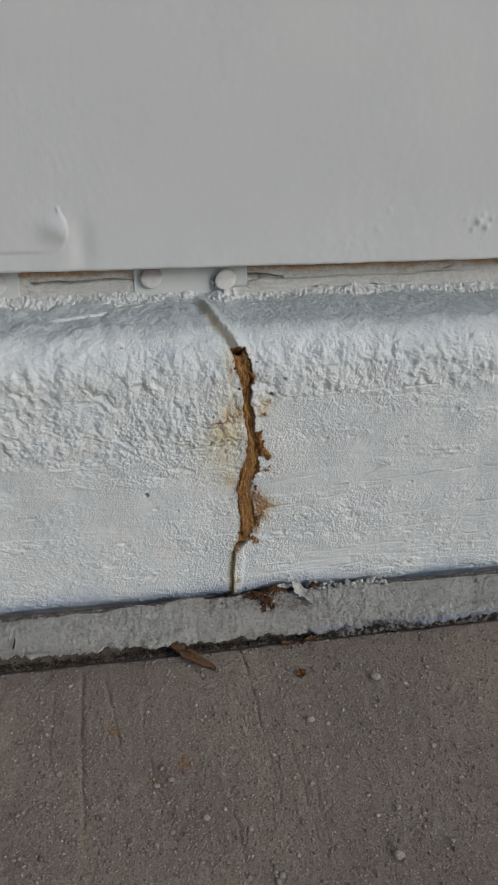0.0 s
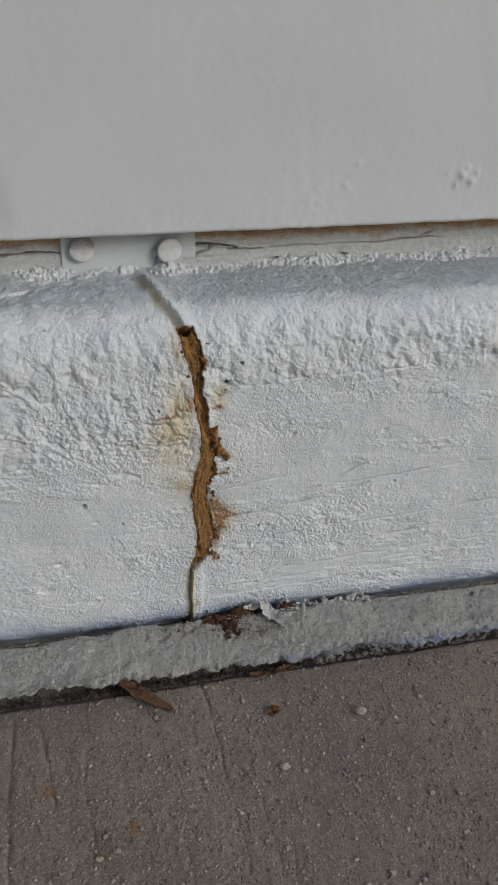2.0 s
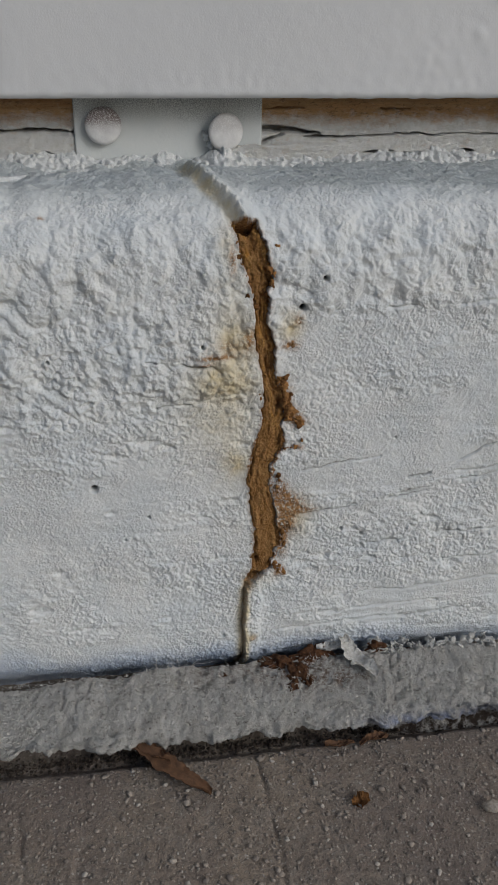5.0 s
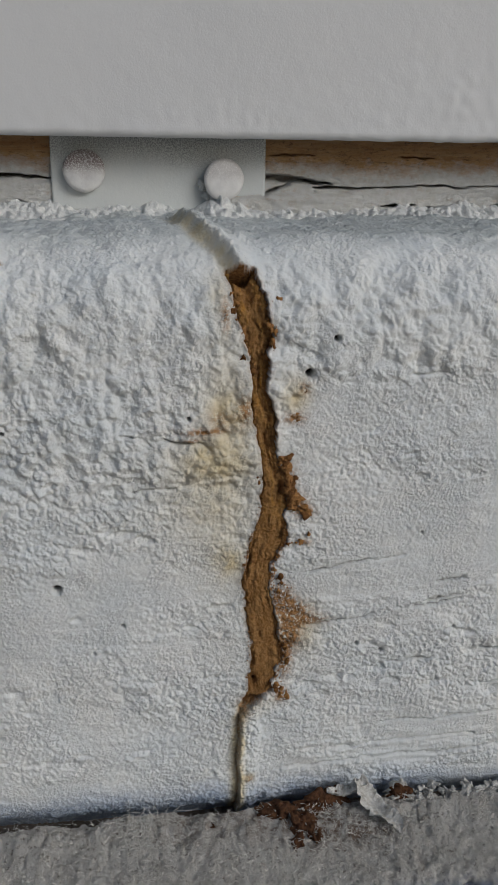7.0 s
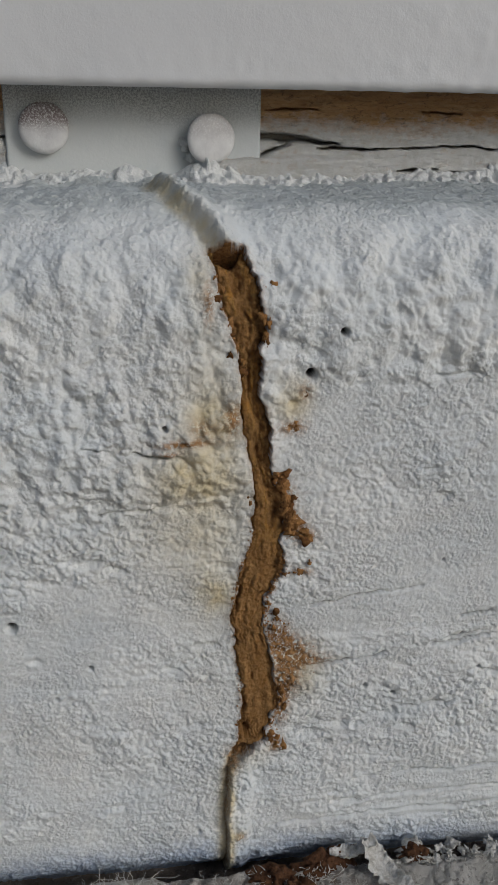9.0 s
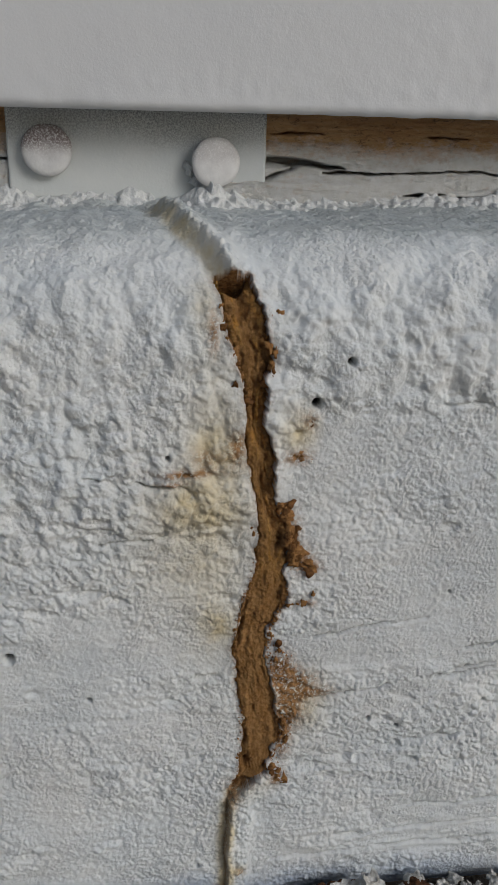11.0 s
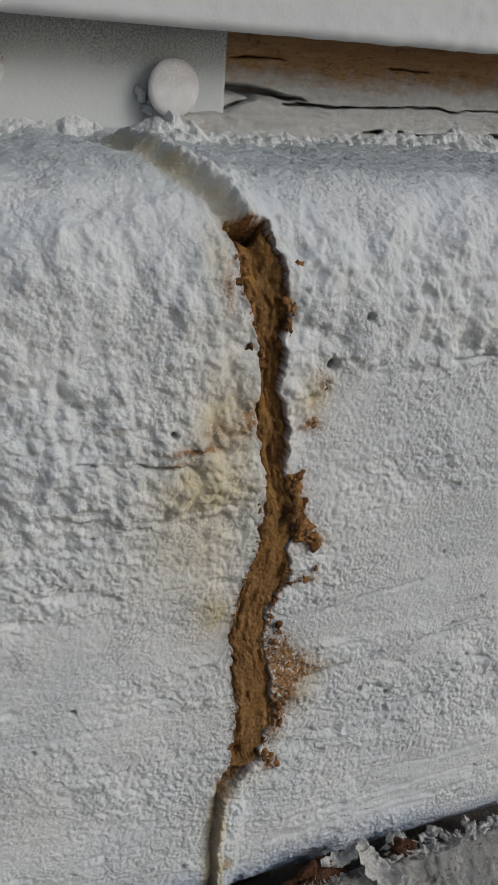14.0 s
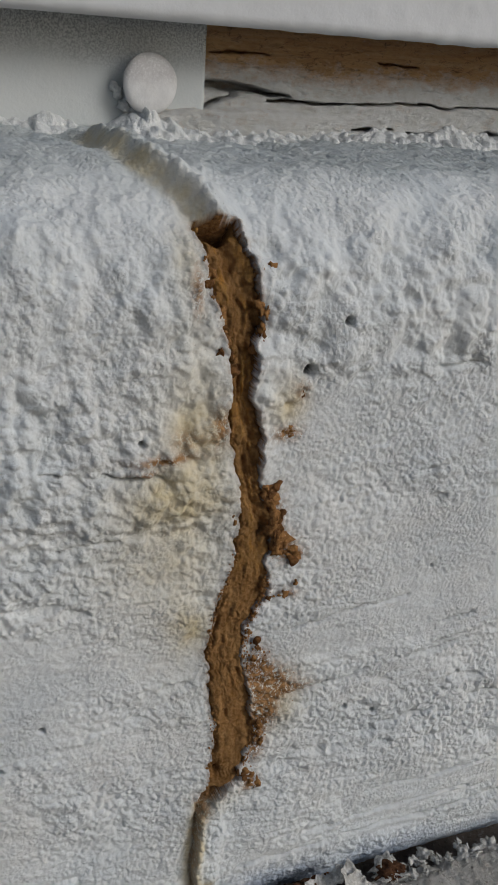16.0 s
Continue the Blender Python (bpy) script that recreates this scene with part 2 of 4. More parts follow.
def pebbly(u, v, size, seed, keep=1.0, warp=0.35):
    """Rounded grains packed side by side, 0..1, about that many metres apart."""
    rs = np.random.RandomState(seed)
    jit, amp, rad = rs.uniform(0.1, 0.9, (128, 128, 2)), rs.uniform(0.35, 1, (128, 128)), rs.uniform(0.5, 0.95, (128, 128))
    amp = amp * (rs.uniform(0, 1, (128, 128)) < keep)
    p = u / size + warp * vnoise(u / size * 0.9 + 5.3, v / size * 0.9, seed + 1)
    q = v / size + warp * vnoise(u / size * 0.9, v / size * 0.9 + 9.1, seed + 2)
    ip, iq, out = np.floor(p).astype(int), np.floor(q).astype(int), 0 * p
    for di in (-1, 0, 1):
        for dj in (-1, 0, 1):
            a, b = (ip + di) % 128, (iq + dj) % 128
            d2 = (p - ip - di - jit[a, b, 0]) ** 2 + (q - iq - dj - jit[a, b, 1]) ** 2
            out = np.maximum(out, amp[a, b] * np.clip(1 - d2 / rad[a, b] ** 2, 0, 1))
    return out


def step(a, b, x):
    t = np.clip((x - a) / (b - a), 0, 1)
    return t * t * (3 - 2 * t)


def spot(u, v, cu, cv, ru, rv):
    return np.exp(-(((u - cu) / ru) ** 2 + ((v - cv) / rv) ** 2))


def line(u, v, u0, v0, u1, v1, width):
    """1 on the segment, falling off to 0 at about that width."""
    du, dv = u1 - u0, v1 - v0
    t = np.clip(((u - u0) * du + (v - v0) * dv) / (du * du + dv * dv), 0, 1)
    return np.exp(-(((u - u0 - t * du) ** 2 + (v - v0 - t * dv) ** 2) / width**2))


def spread(*runs):
    """Coordinates in runs of (start, end, spacing), joined."""
    out = [np.arange(a, b - 1e-9, d) for a, b, d in runs]
    return np.concatenate(out + [[runs[-1][1]]])


def sheet(name, pts, mat, attrs=None, flip=False):
    """A grid of points, rows by columns, as one smooth mesh with float attributes."""
    n, m = pts.shape[:2]
    idx = np.arange(n * m).reshape(n, m)
    q = np.stack([idx[:-1, :-1], idx[:-1, 1:], idx[1:, 1:], idx[1:, :-1]], -1).reshape(-1, 4)
    if flip:
        q = q[:, ::-1]
    me = bpy.data.meshes.new(name)
    me.vertices.add(n * m)
    me.vertices.foreach_set("co", pts.astype(np.float32).ravel())
    me.loops.add(q.size)
    me.loops.foreach_set("vertex_index", q.astype(np.int32).ravel())
    me.polygons.add(len(q))
    me.polygons.foreach_set("loop_start", np.arange(0, q.size, 4, dtype=np.int32))
    me.update(calc_edges=True)
    me.shade_smooth()
    for key, values in (attrs or {}).items():
        me.attributes.new(key, "FLOAT", "POINT").data.foreach_set("value", np.broadcast_to(values, (n, m)).astype(np.float32).ravel())
    me.materials.append(mat)
    return me


def part(name, data, mat=None, parent=None, label=""):
    """One mesh object, from a bmesh or a mesh, under a thing or a part."""
    if isinstance(data, bmesh.types.BMesh):
        me = bpy.data.meshes.new(name)
        data.to_mesh(me)
        data.free()
        me.shade_smooth()
        me.materials.append(mat)
        data = me
    ob = new(name, data)
    ob.parent = parent
    return tagged(ob, label) if label else ob


def thing(name, place, label, category, group="", kind=""):
    """An empty at a thing's base, which carries its parts."""
    ob = new(name)
    ob.location = place
    ob.empty_display_size = 0.005
    return tagged(ob, label, category, group, kind)


def lump(size, seed, rough=0.25, cuts=2):
    """An uneven clod, centred, with the given half sizes."""
    bm = bmesh.new()
    bmesh.ops.create_icosphere(bm, subdivisions=cuts, radius=1.0)
    off = Vector((seed * 3.7, seed * 1.3, seed * 7.1))
    for v in bm.verts:
        k = 1 + rough * (noise.noise(v.co * 1.3 + off) * 1.4 + 0.6 * noise.noise(v.co * 3.5 + off))
        v.co = Vector((v.co.x * size[0], v.co.y * size[1], v.co.z * size[2])) * k
    return bm


def scatter(name, places, sizes, mat, seed, flat=0.7):
    """Many small angular grains as one mesh."""
    rs = np.random.RandomState(seed)
    g = (1 + 5**0.5) / 2
    ico = np.array([(-1, g, 0), (1, g, 0), (-1, -g, 0), (1, -g, 0), (0, -1, g), (0, 1, g), (0, -1, -g), (0, 1, -g), (g, 0, -1), (g, 0, 1), (-g, 0, -1), (-g, 0, 1)]) / 1.9
    tri = np.array([(0, 11, 5), (0, 5, 1), (0, 1, 7), (0, 7, 10), (0, 10, 11), (1, 5, 9), (5, 11, 4), (11, 10, 2), (10, 7, 6), (7, 1, 8),
                    (3, 9, 4), (3, 4, 2), (3, 2, 6), (3, 6, 8), (3, 8, 9), (4, 9, 5), (2, 4, 11), (6, 2, 10), (8, 6, 7), (9, 8, 1)])
    n = len(places)
    v = ico[None] * rs.uniform(0.7, 1.25, (n, 12, 1)) * rs.uniform(0.6, 1.3, (n, 1, 3))
    a = rs.uniform(0, 6.28, n)
    c, s = np.cos(a)[:, None], np.sin(a)[:, None]
    v = np.stack([v[..., 0] * c - v[..., 1] * s, v[..., 0] * s + v[..., 1] * c, v[..., 2] * flat], -1)
    v = v * np.asarray(sizes)[:, None, None] + np.asarray(places)[:, None]
    f = (tri[None] + 12 * np.arange(n)[:, None, None]).reshape(-1, 3)
    me = bpy.data.meshes.new(name)
    me.from_pydata(v.reshape(-1, 3).tolist(), [], f.tolist())
    me.shade_smooth()
    me.materials.append(mat)
    return me


# ---- the painted foundation wall ----
FACE, SHOULDER, RAD = 0.296, 0.115, 0.016
CR_Z = np.array([-6, 17, 30, 36, 43, 49, 55, 61, 66, 70, 75, 79, 83, 88, 94, 99, 103, 107, 111, 115, 120, 124, 128]) * MM
CR_L = np.array([57.0, 57.1, 57.3, 59.4, 60.3, 60.2, 59.4, 58.6, 58.7, 59.6, 61, 62.0, 62, 61.2, 60.5, 59.9, 59.5, 59.1, 58.3, 57.1, 55.4, 54.3, 54.0]) * MM
CR_R = np.array([57.6, 57.7, 58.0, 64.4, 66, 66.0, 65, 63.6, 63.8, 65.6, 66.4, 66.6, 66.6, 64.8, 63.3, 63.4, 62.1, 61.6, 62.1, 63.1, 61.4, 59.5, 57.6]) * MM

S = spread((0, 0.121, 0.00021), (0.121, 0.171, 0.00024))
theta = np.clip((S - 0.121) / RAD, 0, 1.5)
ds = np.gradient(S)
prof_y, prof_z = FACE + np.cumsum(np.sin(theta) * ds), -0.006 + np.cumsum(np.cos(theta) * ds)
prof_z -= prof_z[0] + 0.006
prof_y = prof_y + 0.008 * step(0.0110, -0.004, prof_z) ** 1.5
S_TOP = 0.121 + 0.0109


def wall_lines(s):
    """The crack's two edges along the profile."""
    z = np.interp(s, S, prof_z)
    left, right = np.interp(z, CR_Z, CR_L), np.interp(z, CR_Z, CR_R)
    jag = lambda k: 0.0010 * fbm(s, 0 * s, 0.0045, k, 5, 0.72)  # noqa: E731
    wide = step(0.001, 0.004, right - left)
    sway = 0.0007 * fbm(s, 0 * s, 0.009, 15, 2) * (1 - wide) * step(0.045, 0.035, s)
    return left + jag(3) * (0.3 + wide) + sway, right + jag(9) * (0.3 + 1.5 * wide) + sway, z


def wall():
    xs = np.concatenate([[-6, -2, -0.6, -0.2], spread((-0.07, 0.005, 0.0004), (0.005, 0.125, 0.00021), (0.125, 0.215, 0.0004)), [0.3, 0.7, 2, 6]])
    s, x = np.meshgrid(S, xs, indexing="ij")
    left, right, z1 = wall_lines(S)
    L, R, z = left[:, None], right[:, None], z1[:, None] + 0 * x
    th = theta[:, None]
    face = step(0.128, 0.118, s)
    top = 1 - face
    # where the crack runs on, back over the shoulder
    run = np.interp(S, [S_TOP, S_TOP + 0.010, S_TOP + 0.024, S_TOP + 0.034], [0.0562, 0.0507, 0.0474, 0.0457])[:, None]
    mid = np.where(s < S_TOP, (L + R) / 2, run)
    side = step(-0.0002 - 0.0007 * (s > S_TOP), 0.0003 + 0.0009 * (s > S_TOP), x - mid)
    # broad swells, thick stipple above, brushed and gritty below
    h = 0.0009 * fbm(x, s, 0.028, 1, 3)
    rightside = step(0.058, 0.072, x)
    upper = step(0.082 + 0.026 * rightside, 0.098 + 0.017 * rightside, s + 0.006 * fbm(x, s, 0.02, 5) * (1 - 0.6 * rightside)) * step(0.140, 0.126, s + 0.004 * fbm(x, s, 0.015, 6))
    soft = step(0.104, 0.120, s + 0.004 * fbm(x, s, 0.012, 12, 2))
    h += upper * (0.0012 * pebbly(x, s * 0.75, 0.0046, 11) + 0.0010 * fbm(x * 1.2, s * 0.7, 0.007, 16, 3))
    h += upper * (1 - 0.55 * soft) * (0.0006 * pebbly(x, s, 0.0023, 13) + 0.00045 * fbm(x, s, 0.0016, 15, 3, 0.65))
    h += upper * (0.0004 * pebbly(x, s, 0.0011, 20, 0.5) - 0.0008 * pebbly(x, s * 0.8, 0.0030, 30, 0.18))
    # crumbly band under the thick coat
    band = step(0.080, 0.088, s) * step(0.116, 0.104, s) * step(0.066, 0.054, x) * step(-0.3, 0.25, fbm(x, s, 0.010, 17, 3))
    h += band * (0.0007 * pebbly(x, s, 0.0014, 18, 0.8) - 0.0010 * pebbly(x * 0.6, s, 0.0016, 19, 0.13))
    lower = (1 - upper) * face
    zz = s - 0.006
    patchy = 0.35 + 0.7 * step(-0.2, 0.35, fbm(x * 0.6, s, 0.013, 23, 3))
    h += lower * (0.00022 * fbm(x * 0.8, s, 0.0040, 21, 4, 0.6) + patchy * (0.00036 * pebbly(x, s, 0.00078, 22) + 0.0003 * pebbly(x, s, 0.0016, 24, 0.45)))
    # coarse grit in drifts, brushed streaks between them
    drift = step(-0.05, 0.25, fbm(x * 0.7, s * 2.0, 0.016, 25, 2)) * 0.7 + 0.9 * spot(x, zz, 0.088, 0.041, 0.030, 0.008) + 0.9 * spot(x, zz, 0.046, 0.037, 0.012, 0.009) + 0.6 * spot(x, zz, 0.030, 0.080, 0.02, 0.010) + 0.7 * spot(x, zz, 0.082, 0.092, 0.02, 0.004)
    rough = np.clip(drift, 0, 1.2) * lower
    h += rough * (0.00052 * pebbly(x, s, 0.00092, 27, 0.85) + 0.0006 * pebbly(x * 0.7, s, 0.0030, 26, 0.22) - 0.0013 * pebbly(x * 0.5, s, 0.0015, 28, 0.07))
    h -= upper * 0.0013 * pebbly(x * 0.8, s, 0.0026, 29, 0.05)
    h += (0.00010 + 0.00022 * step(0.060, 0.066, x) * step(0.034, 0.026, s)) * fbm(x * 0.12, s, 0.0011, 31, 3) * lower
    h += top * (0.0006 * fbm(x, s, 0.006, 34, 4, 0.55))
    h -= 0.0009 * line(x, s + 0.0010 * fbm(x, 0 * x, 0.006, 36, 4, 0.6), 0.078, 0.1118, 0.145, 0.1135, 0.00032) * step(0.0, 0.3, fbm(x, s, 0.008, 37, 2))
    h += top * (0.0002 * fbm(x, s, 0.0014, 38, 3, 0.7) + 0.00025 * pebbly(x, s, 0.0011, 40, 0.25))
    # the left top is lumpier, and the upper coat ends in a thin step
    lumps = step(0.062, 0.03, x) * step(0.112, 0.124, s)
    h += lumps * 0.0018 * fbm(x, s, 0.011, 41, 3)
    h += 0.0005 * step(0.0920, 0.0930, s - 0.0022 * fbm(x, s, 0.006, 43)) * step(0.062, 0.056, x) * step(0.025, 0.045, x)
    h += 0.0005 * line(x, s, 0.088, 0.094, 0.104, 0.103, 0.0012)
    h -= 0.0004 * line(x + 0.002 * fbm(s, 0 * s, 0.008, 39, 2), s, 0.117, 0.113, 0.1165, 0.124, 0.0006) + 0.0007 * spot(x, s, 0.131, 0.121, 0.002, 0.003)
    hairline_dark = 0 * x
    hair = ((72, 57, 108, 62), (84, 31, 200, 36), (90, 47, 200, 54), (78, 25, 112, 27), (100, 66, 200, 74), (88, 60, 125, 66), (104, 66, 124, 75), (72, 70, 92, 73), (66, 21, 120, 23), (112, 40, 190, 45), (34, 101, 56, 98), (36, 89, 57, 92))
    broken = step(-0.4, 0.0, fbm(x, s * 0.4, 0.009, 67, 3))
    # hairlines are cut in and coloured near black along their line
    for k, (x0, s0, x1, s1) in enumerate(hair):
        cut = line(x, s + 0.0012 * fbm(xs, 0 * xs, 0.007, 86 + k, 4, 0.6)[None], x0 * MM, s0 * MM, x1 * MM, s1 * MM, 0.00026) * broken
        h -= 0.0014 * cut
        hairline_dark = np.maximum(hairline_dark, 0.9 * step(0.45, 0.95, cut))
    # right of the crack stands proud of the left
    off = np.clip(x - mid, 0, 1)
    low = step(0.046, 0.036, s)
    amount = low * (0.0003 + 0.0012 * np.exp(-off / 0.006)) + (1 - low) * 0.0003
    rim = step(S_TOP - 0.016, S_TOP + 0.004, s)
    h += side * amount
    # a crusted ridge carries the crack back to the sill
    ridge = step(S_TOP - 0.010, S_TOP + 0.001, s) * step(S_TOP + 0.036, S_TOP + 0.026, s)
    across = x - mid - 0.0012 - 0.0003 * fbm(s, 0 * s, 0.007, 46, 2)
    swell = np.where(across < 0, np.exp(-((across / 0.0017) ** 2)), np.exp(-((across / 0.0027) ** 2)))
    crest = np.exp(-(((across - 0.0006) / 0.0016) ** 2))
    h += ridge * (0.0021 * swell + crest * (0.0006 * pebbly(x, s, 0.0010, 48) + 0.0004 * fbm(x, s, 0.003, 45, 3)))
    crust = low * side * step(0.0052, 0.0036, off + 0.001 * fbm(x, s, 0.004, 44, 3))
    h += crust * (0.0005 + 0.0007 * pebbly(x, s, 0.0008, 47) + 0.0003 * fbm(x, s, 0.003, 42, 2))
    h -= rim * 0.0005 * np.exp(-(((x - mid + 0.0026) / 0.0022) ** 2)) * (1 - side)
    # the open crack
    edge = 0.00035
    inside = step(-edge, edge, x - L) * step(-edge, edge, R - x) * step(S_TOP + 0.0005, S_TOP - 0.0002, s + 0.0006 * fbm(x, s, 0.0015, 52, 3))
    wide = step(0.0015, 0.004, R - L)
    h -= inside * (0.0007 + 0.0006 * wide + 0.0062 * wide * step(S_TOP + 0.0006, S_TOP - 0.0004, s))
    h += 0.0004 * (1 - inside) * np.exp(-np.minimum(abs(x - L), abs(x - R)) / 0.0012) * wide * (0.4 + fbm(x, s, 0.002, 49, 2))
    # pinholes, bored in, with their inner shade painted near black
    hole_shade = 0 * x
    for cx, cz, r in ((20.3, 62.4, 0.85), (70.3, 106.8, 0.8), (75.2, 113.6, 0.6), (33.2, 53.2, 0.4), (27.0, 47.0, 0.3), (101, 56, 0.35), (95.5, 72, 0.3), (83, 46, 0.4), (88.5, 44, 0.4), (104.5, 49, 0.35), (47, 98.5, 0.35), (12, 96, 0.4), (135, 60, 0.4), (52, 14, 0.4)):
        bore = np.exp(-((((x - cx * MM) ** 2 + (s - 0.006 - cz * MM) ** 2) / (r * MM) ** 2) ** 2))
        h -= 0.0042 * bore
        hole_shade = np.maximum(hole_shade, bore)
    for cx, cz, r in ((36, 20.5, 1.6), (34, 19.6, 1.0)):
        h += 0.0008 * spot(x, s, cx * MM, 0.006 + cz * MM, r * MM, 0.5 * MM)
    # stains and smears of mud
    stain = sum(a * spot(x, zz, cx * MM, cz * MM, rx * MM, rz * MM) for cx, cz, rx, rz, a in (
        (52, 90, 7.0, 4.0, 1.0), (55, 101, 5, 7, 1.0), (50, 80, 11, 9, 0.4), (67.5, 103, 3, 3.6, 1.2), (55.5, 67, 3, 4, 0.8), (70, 51, 5, 6, 0.8),
        (54, 113, 4, 8, 0.4), (54, 78, 6, 26, 0.3), (52.8, 122, 2.4, 4, 0.8), (62, 33, 4, 3, 0.35), (57, 12, 1.6, 14, 0.5), (60, 14, 1.2, 1.2, 0.9)))
    stain = stain * step(0.1045, 0.1, zz) + stain * step(0.1, 0.1045, zz) * 0.6
    tan_step = 1.3 * ridge * np.exp(-(((across + 0.0018) / 0.0014) ** 2)) * (0.75 + 0.5 * fbm(x, s, 0.003, 63, 3))
    tan_step = tan_step + 1.6 * low * np.exp(-(((x - (L + R) / 2) / 0.0012) ** 2)) * (0.8 + 0.5 * fbm(x, s, 0.004, 64, 2))
    mud = sum(a * spot(x, zz, cx * MM, cz * MM, rx * MM, rz * MM) for cx, cz, rx, rz, a in (
        (66.5, 57.5, 2.2, 3.6, 1.2), (69, 55, 3.4, 2.4, 1.1), (73, 52.5, 3.4, 1.3, 0.8), (68, 49.5, 2.6, 4, 1.2), (67, 43, 1.6, 4, 1.1), (69, 79.5, 2, 2.6, 0.9), (71, 78, 1.6, 1.0, 0.9),
        (67.5, 98, 2.2, 1.2, 1.0), (69.3, 104, 1.3, 1.6, 0.7), (57.8, 100, 1.6, 3, 0.9), (50, 96, 4.5, 0.7, 1.1), (53, 98.5, 2.5, 1.6, 0.6), (47.5, 94.3, 2, 0.5, 0.9), (70.5, 71, 1.6, 0.7, 0.8), (66.5, 34.5, 1.6, 1.6, 1.0),
        (58.5, 32, 1.3, 2.2, 0.9), (67, 85, 1.6, 3, 0.9), (60, 13.5, 0.9, 0.8, 0.9), (13, 128.5, 0.8, 0.5, 0.8), (54, 118, 0.9, 3, 0.8)))
    near = np.exp(-np.minimum(abs(x - L), abs(x - R)) / 0.00055) * wide * step(S_TOP + 0.001, S_TOP, s)
    mud = np.clip(np.maximum(mud * 1.1, np.maximum(near, inside * (1.2 * wide + 0.8))), 0, 1.2)
    crumb = step(0.3, 0.7, mud) * (1 - inside)
    h += crumb * 0.0006 * np.abs(fbm(x, s, 0.0011, 53, 3, 0.6))
    # the shoulder's shade beneath the siding, put into the paint as grey
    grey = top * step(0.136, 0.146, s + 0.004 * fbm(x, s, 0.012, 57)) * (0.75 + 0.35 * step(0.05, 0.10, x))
    # bluer and darker towards the wall's foot
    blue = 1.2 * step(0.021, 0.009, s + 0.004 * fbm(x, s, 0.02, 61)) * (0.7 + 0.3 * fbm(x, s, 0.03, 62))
    h *= step(6.0, 0.2, abs(x - 0.07)) * 1.0
    y, zc = prof_y[:, None] - np.cos(th) * h, prof_z[:, None] + np.sin(th) * h
    pts = np.stack([x, y, zc], -1)
    back = np.repeat(pts[-1:], 3, 0)
    back[0, :, 1:], back[1, :, 1:], back[2, :, 1:] = (0.46, 0.130), (0.46, -0.02), (0.305, -0.02)
    pts = np.concatenate([back[2:], pts, back])
    coats = {"stain": np.clip(stain + tan_step, 0, 1), "mud": mud, "fill": step(0.03, 0.14, inside * wide), "hole_shade": step(0.35, 0.75, hole_shade), "hairline_dark": hairline_dark, "grey": np.clip(grey, 0, 1), "blue": np.clip(blue, 0, 1)}
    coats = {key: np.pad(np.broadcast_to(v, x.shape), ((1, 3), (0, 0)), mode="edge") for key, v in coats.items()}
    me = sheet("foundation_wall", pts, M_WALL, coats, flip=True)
    return tagged(part("foundation_wall", me), "white painted rough stucco foundation wall, cracked from shoulder to foot", "wall", kind="structure")


wall()


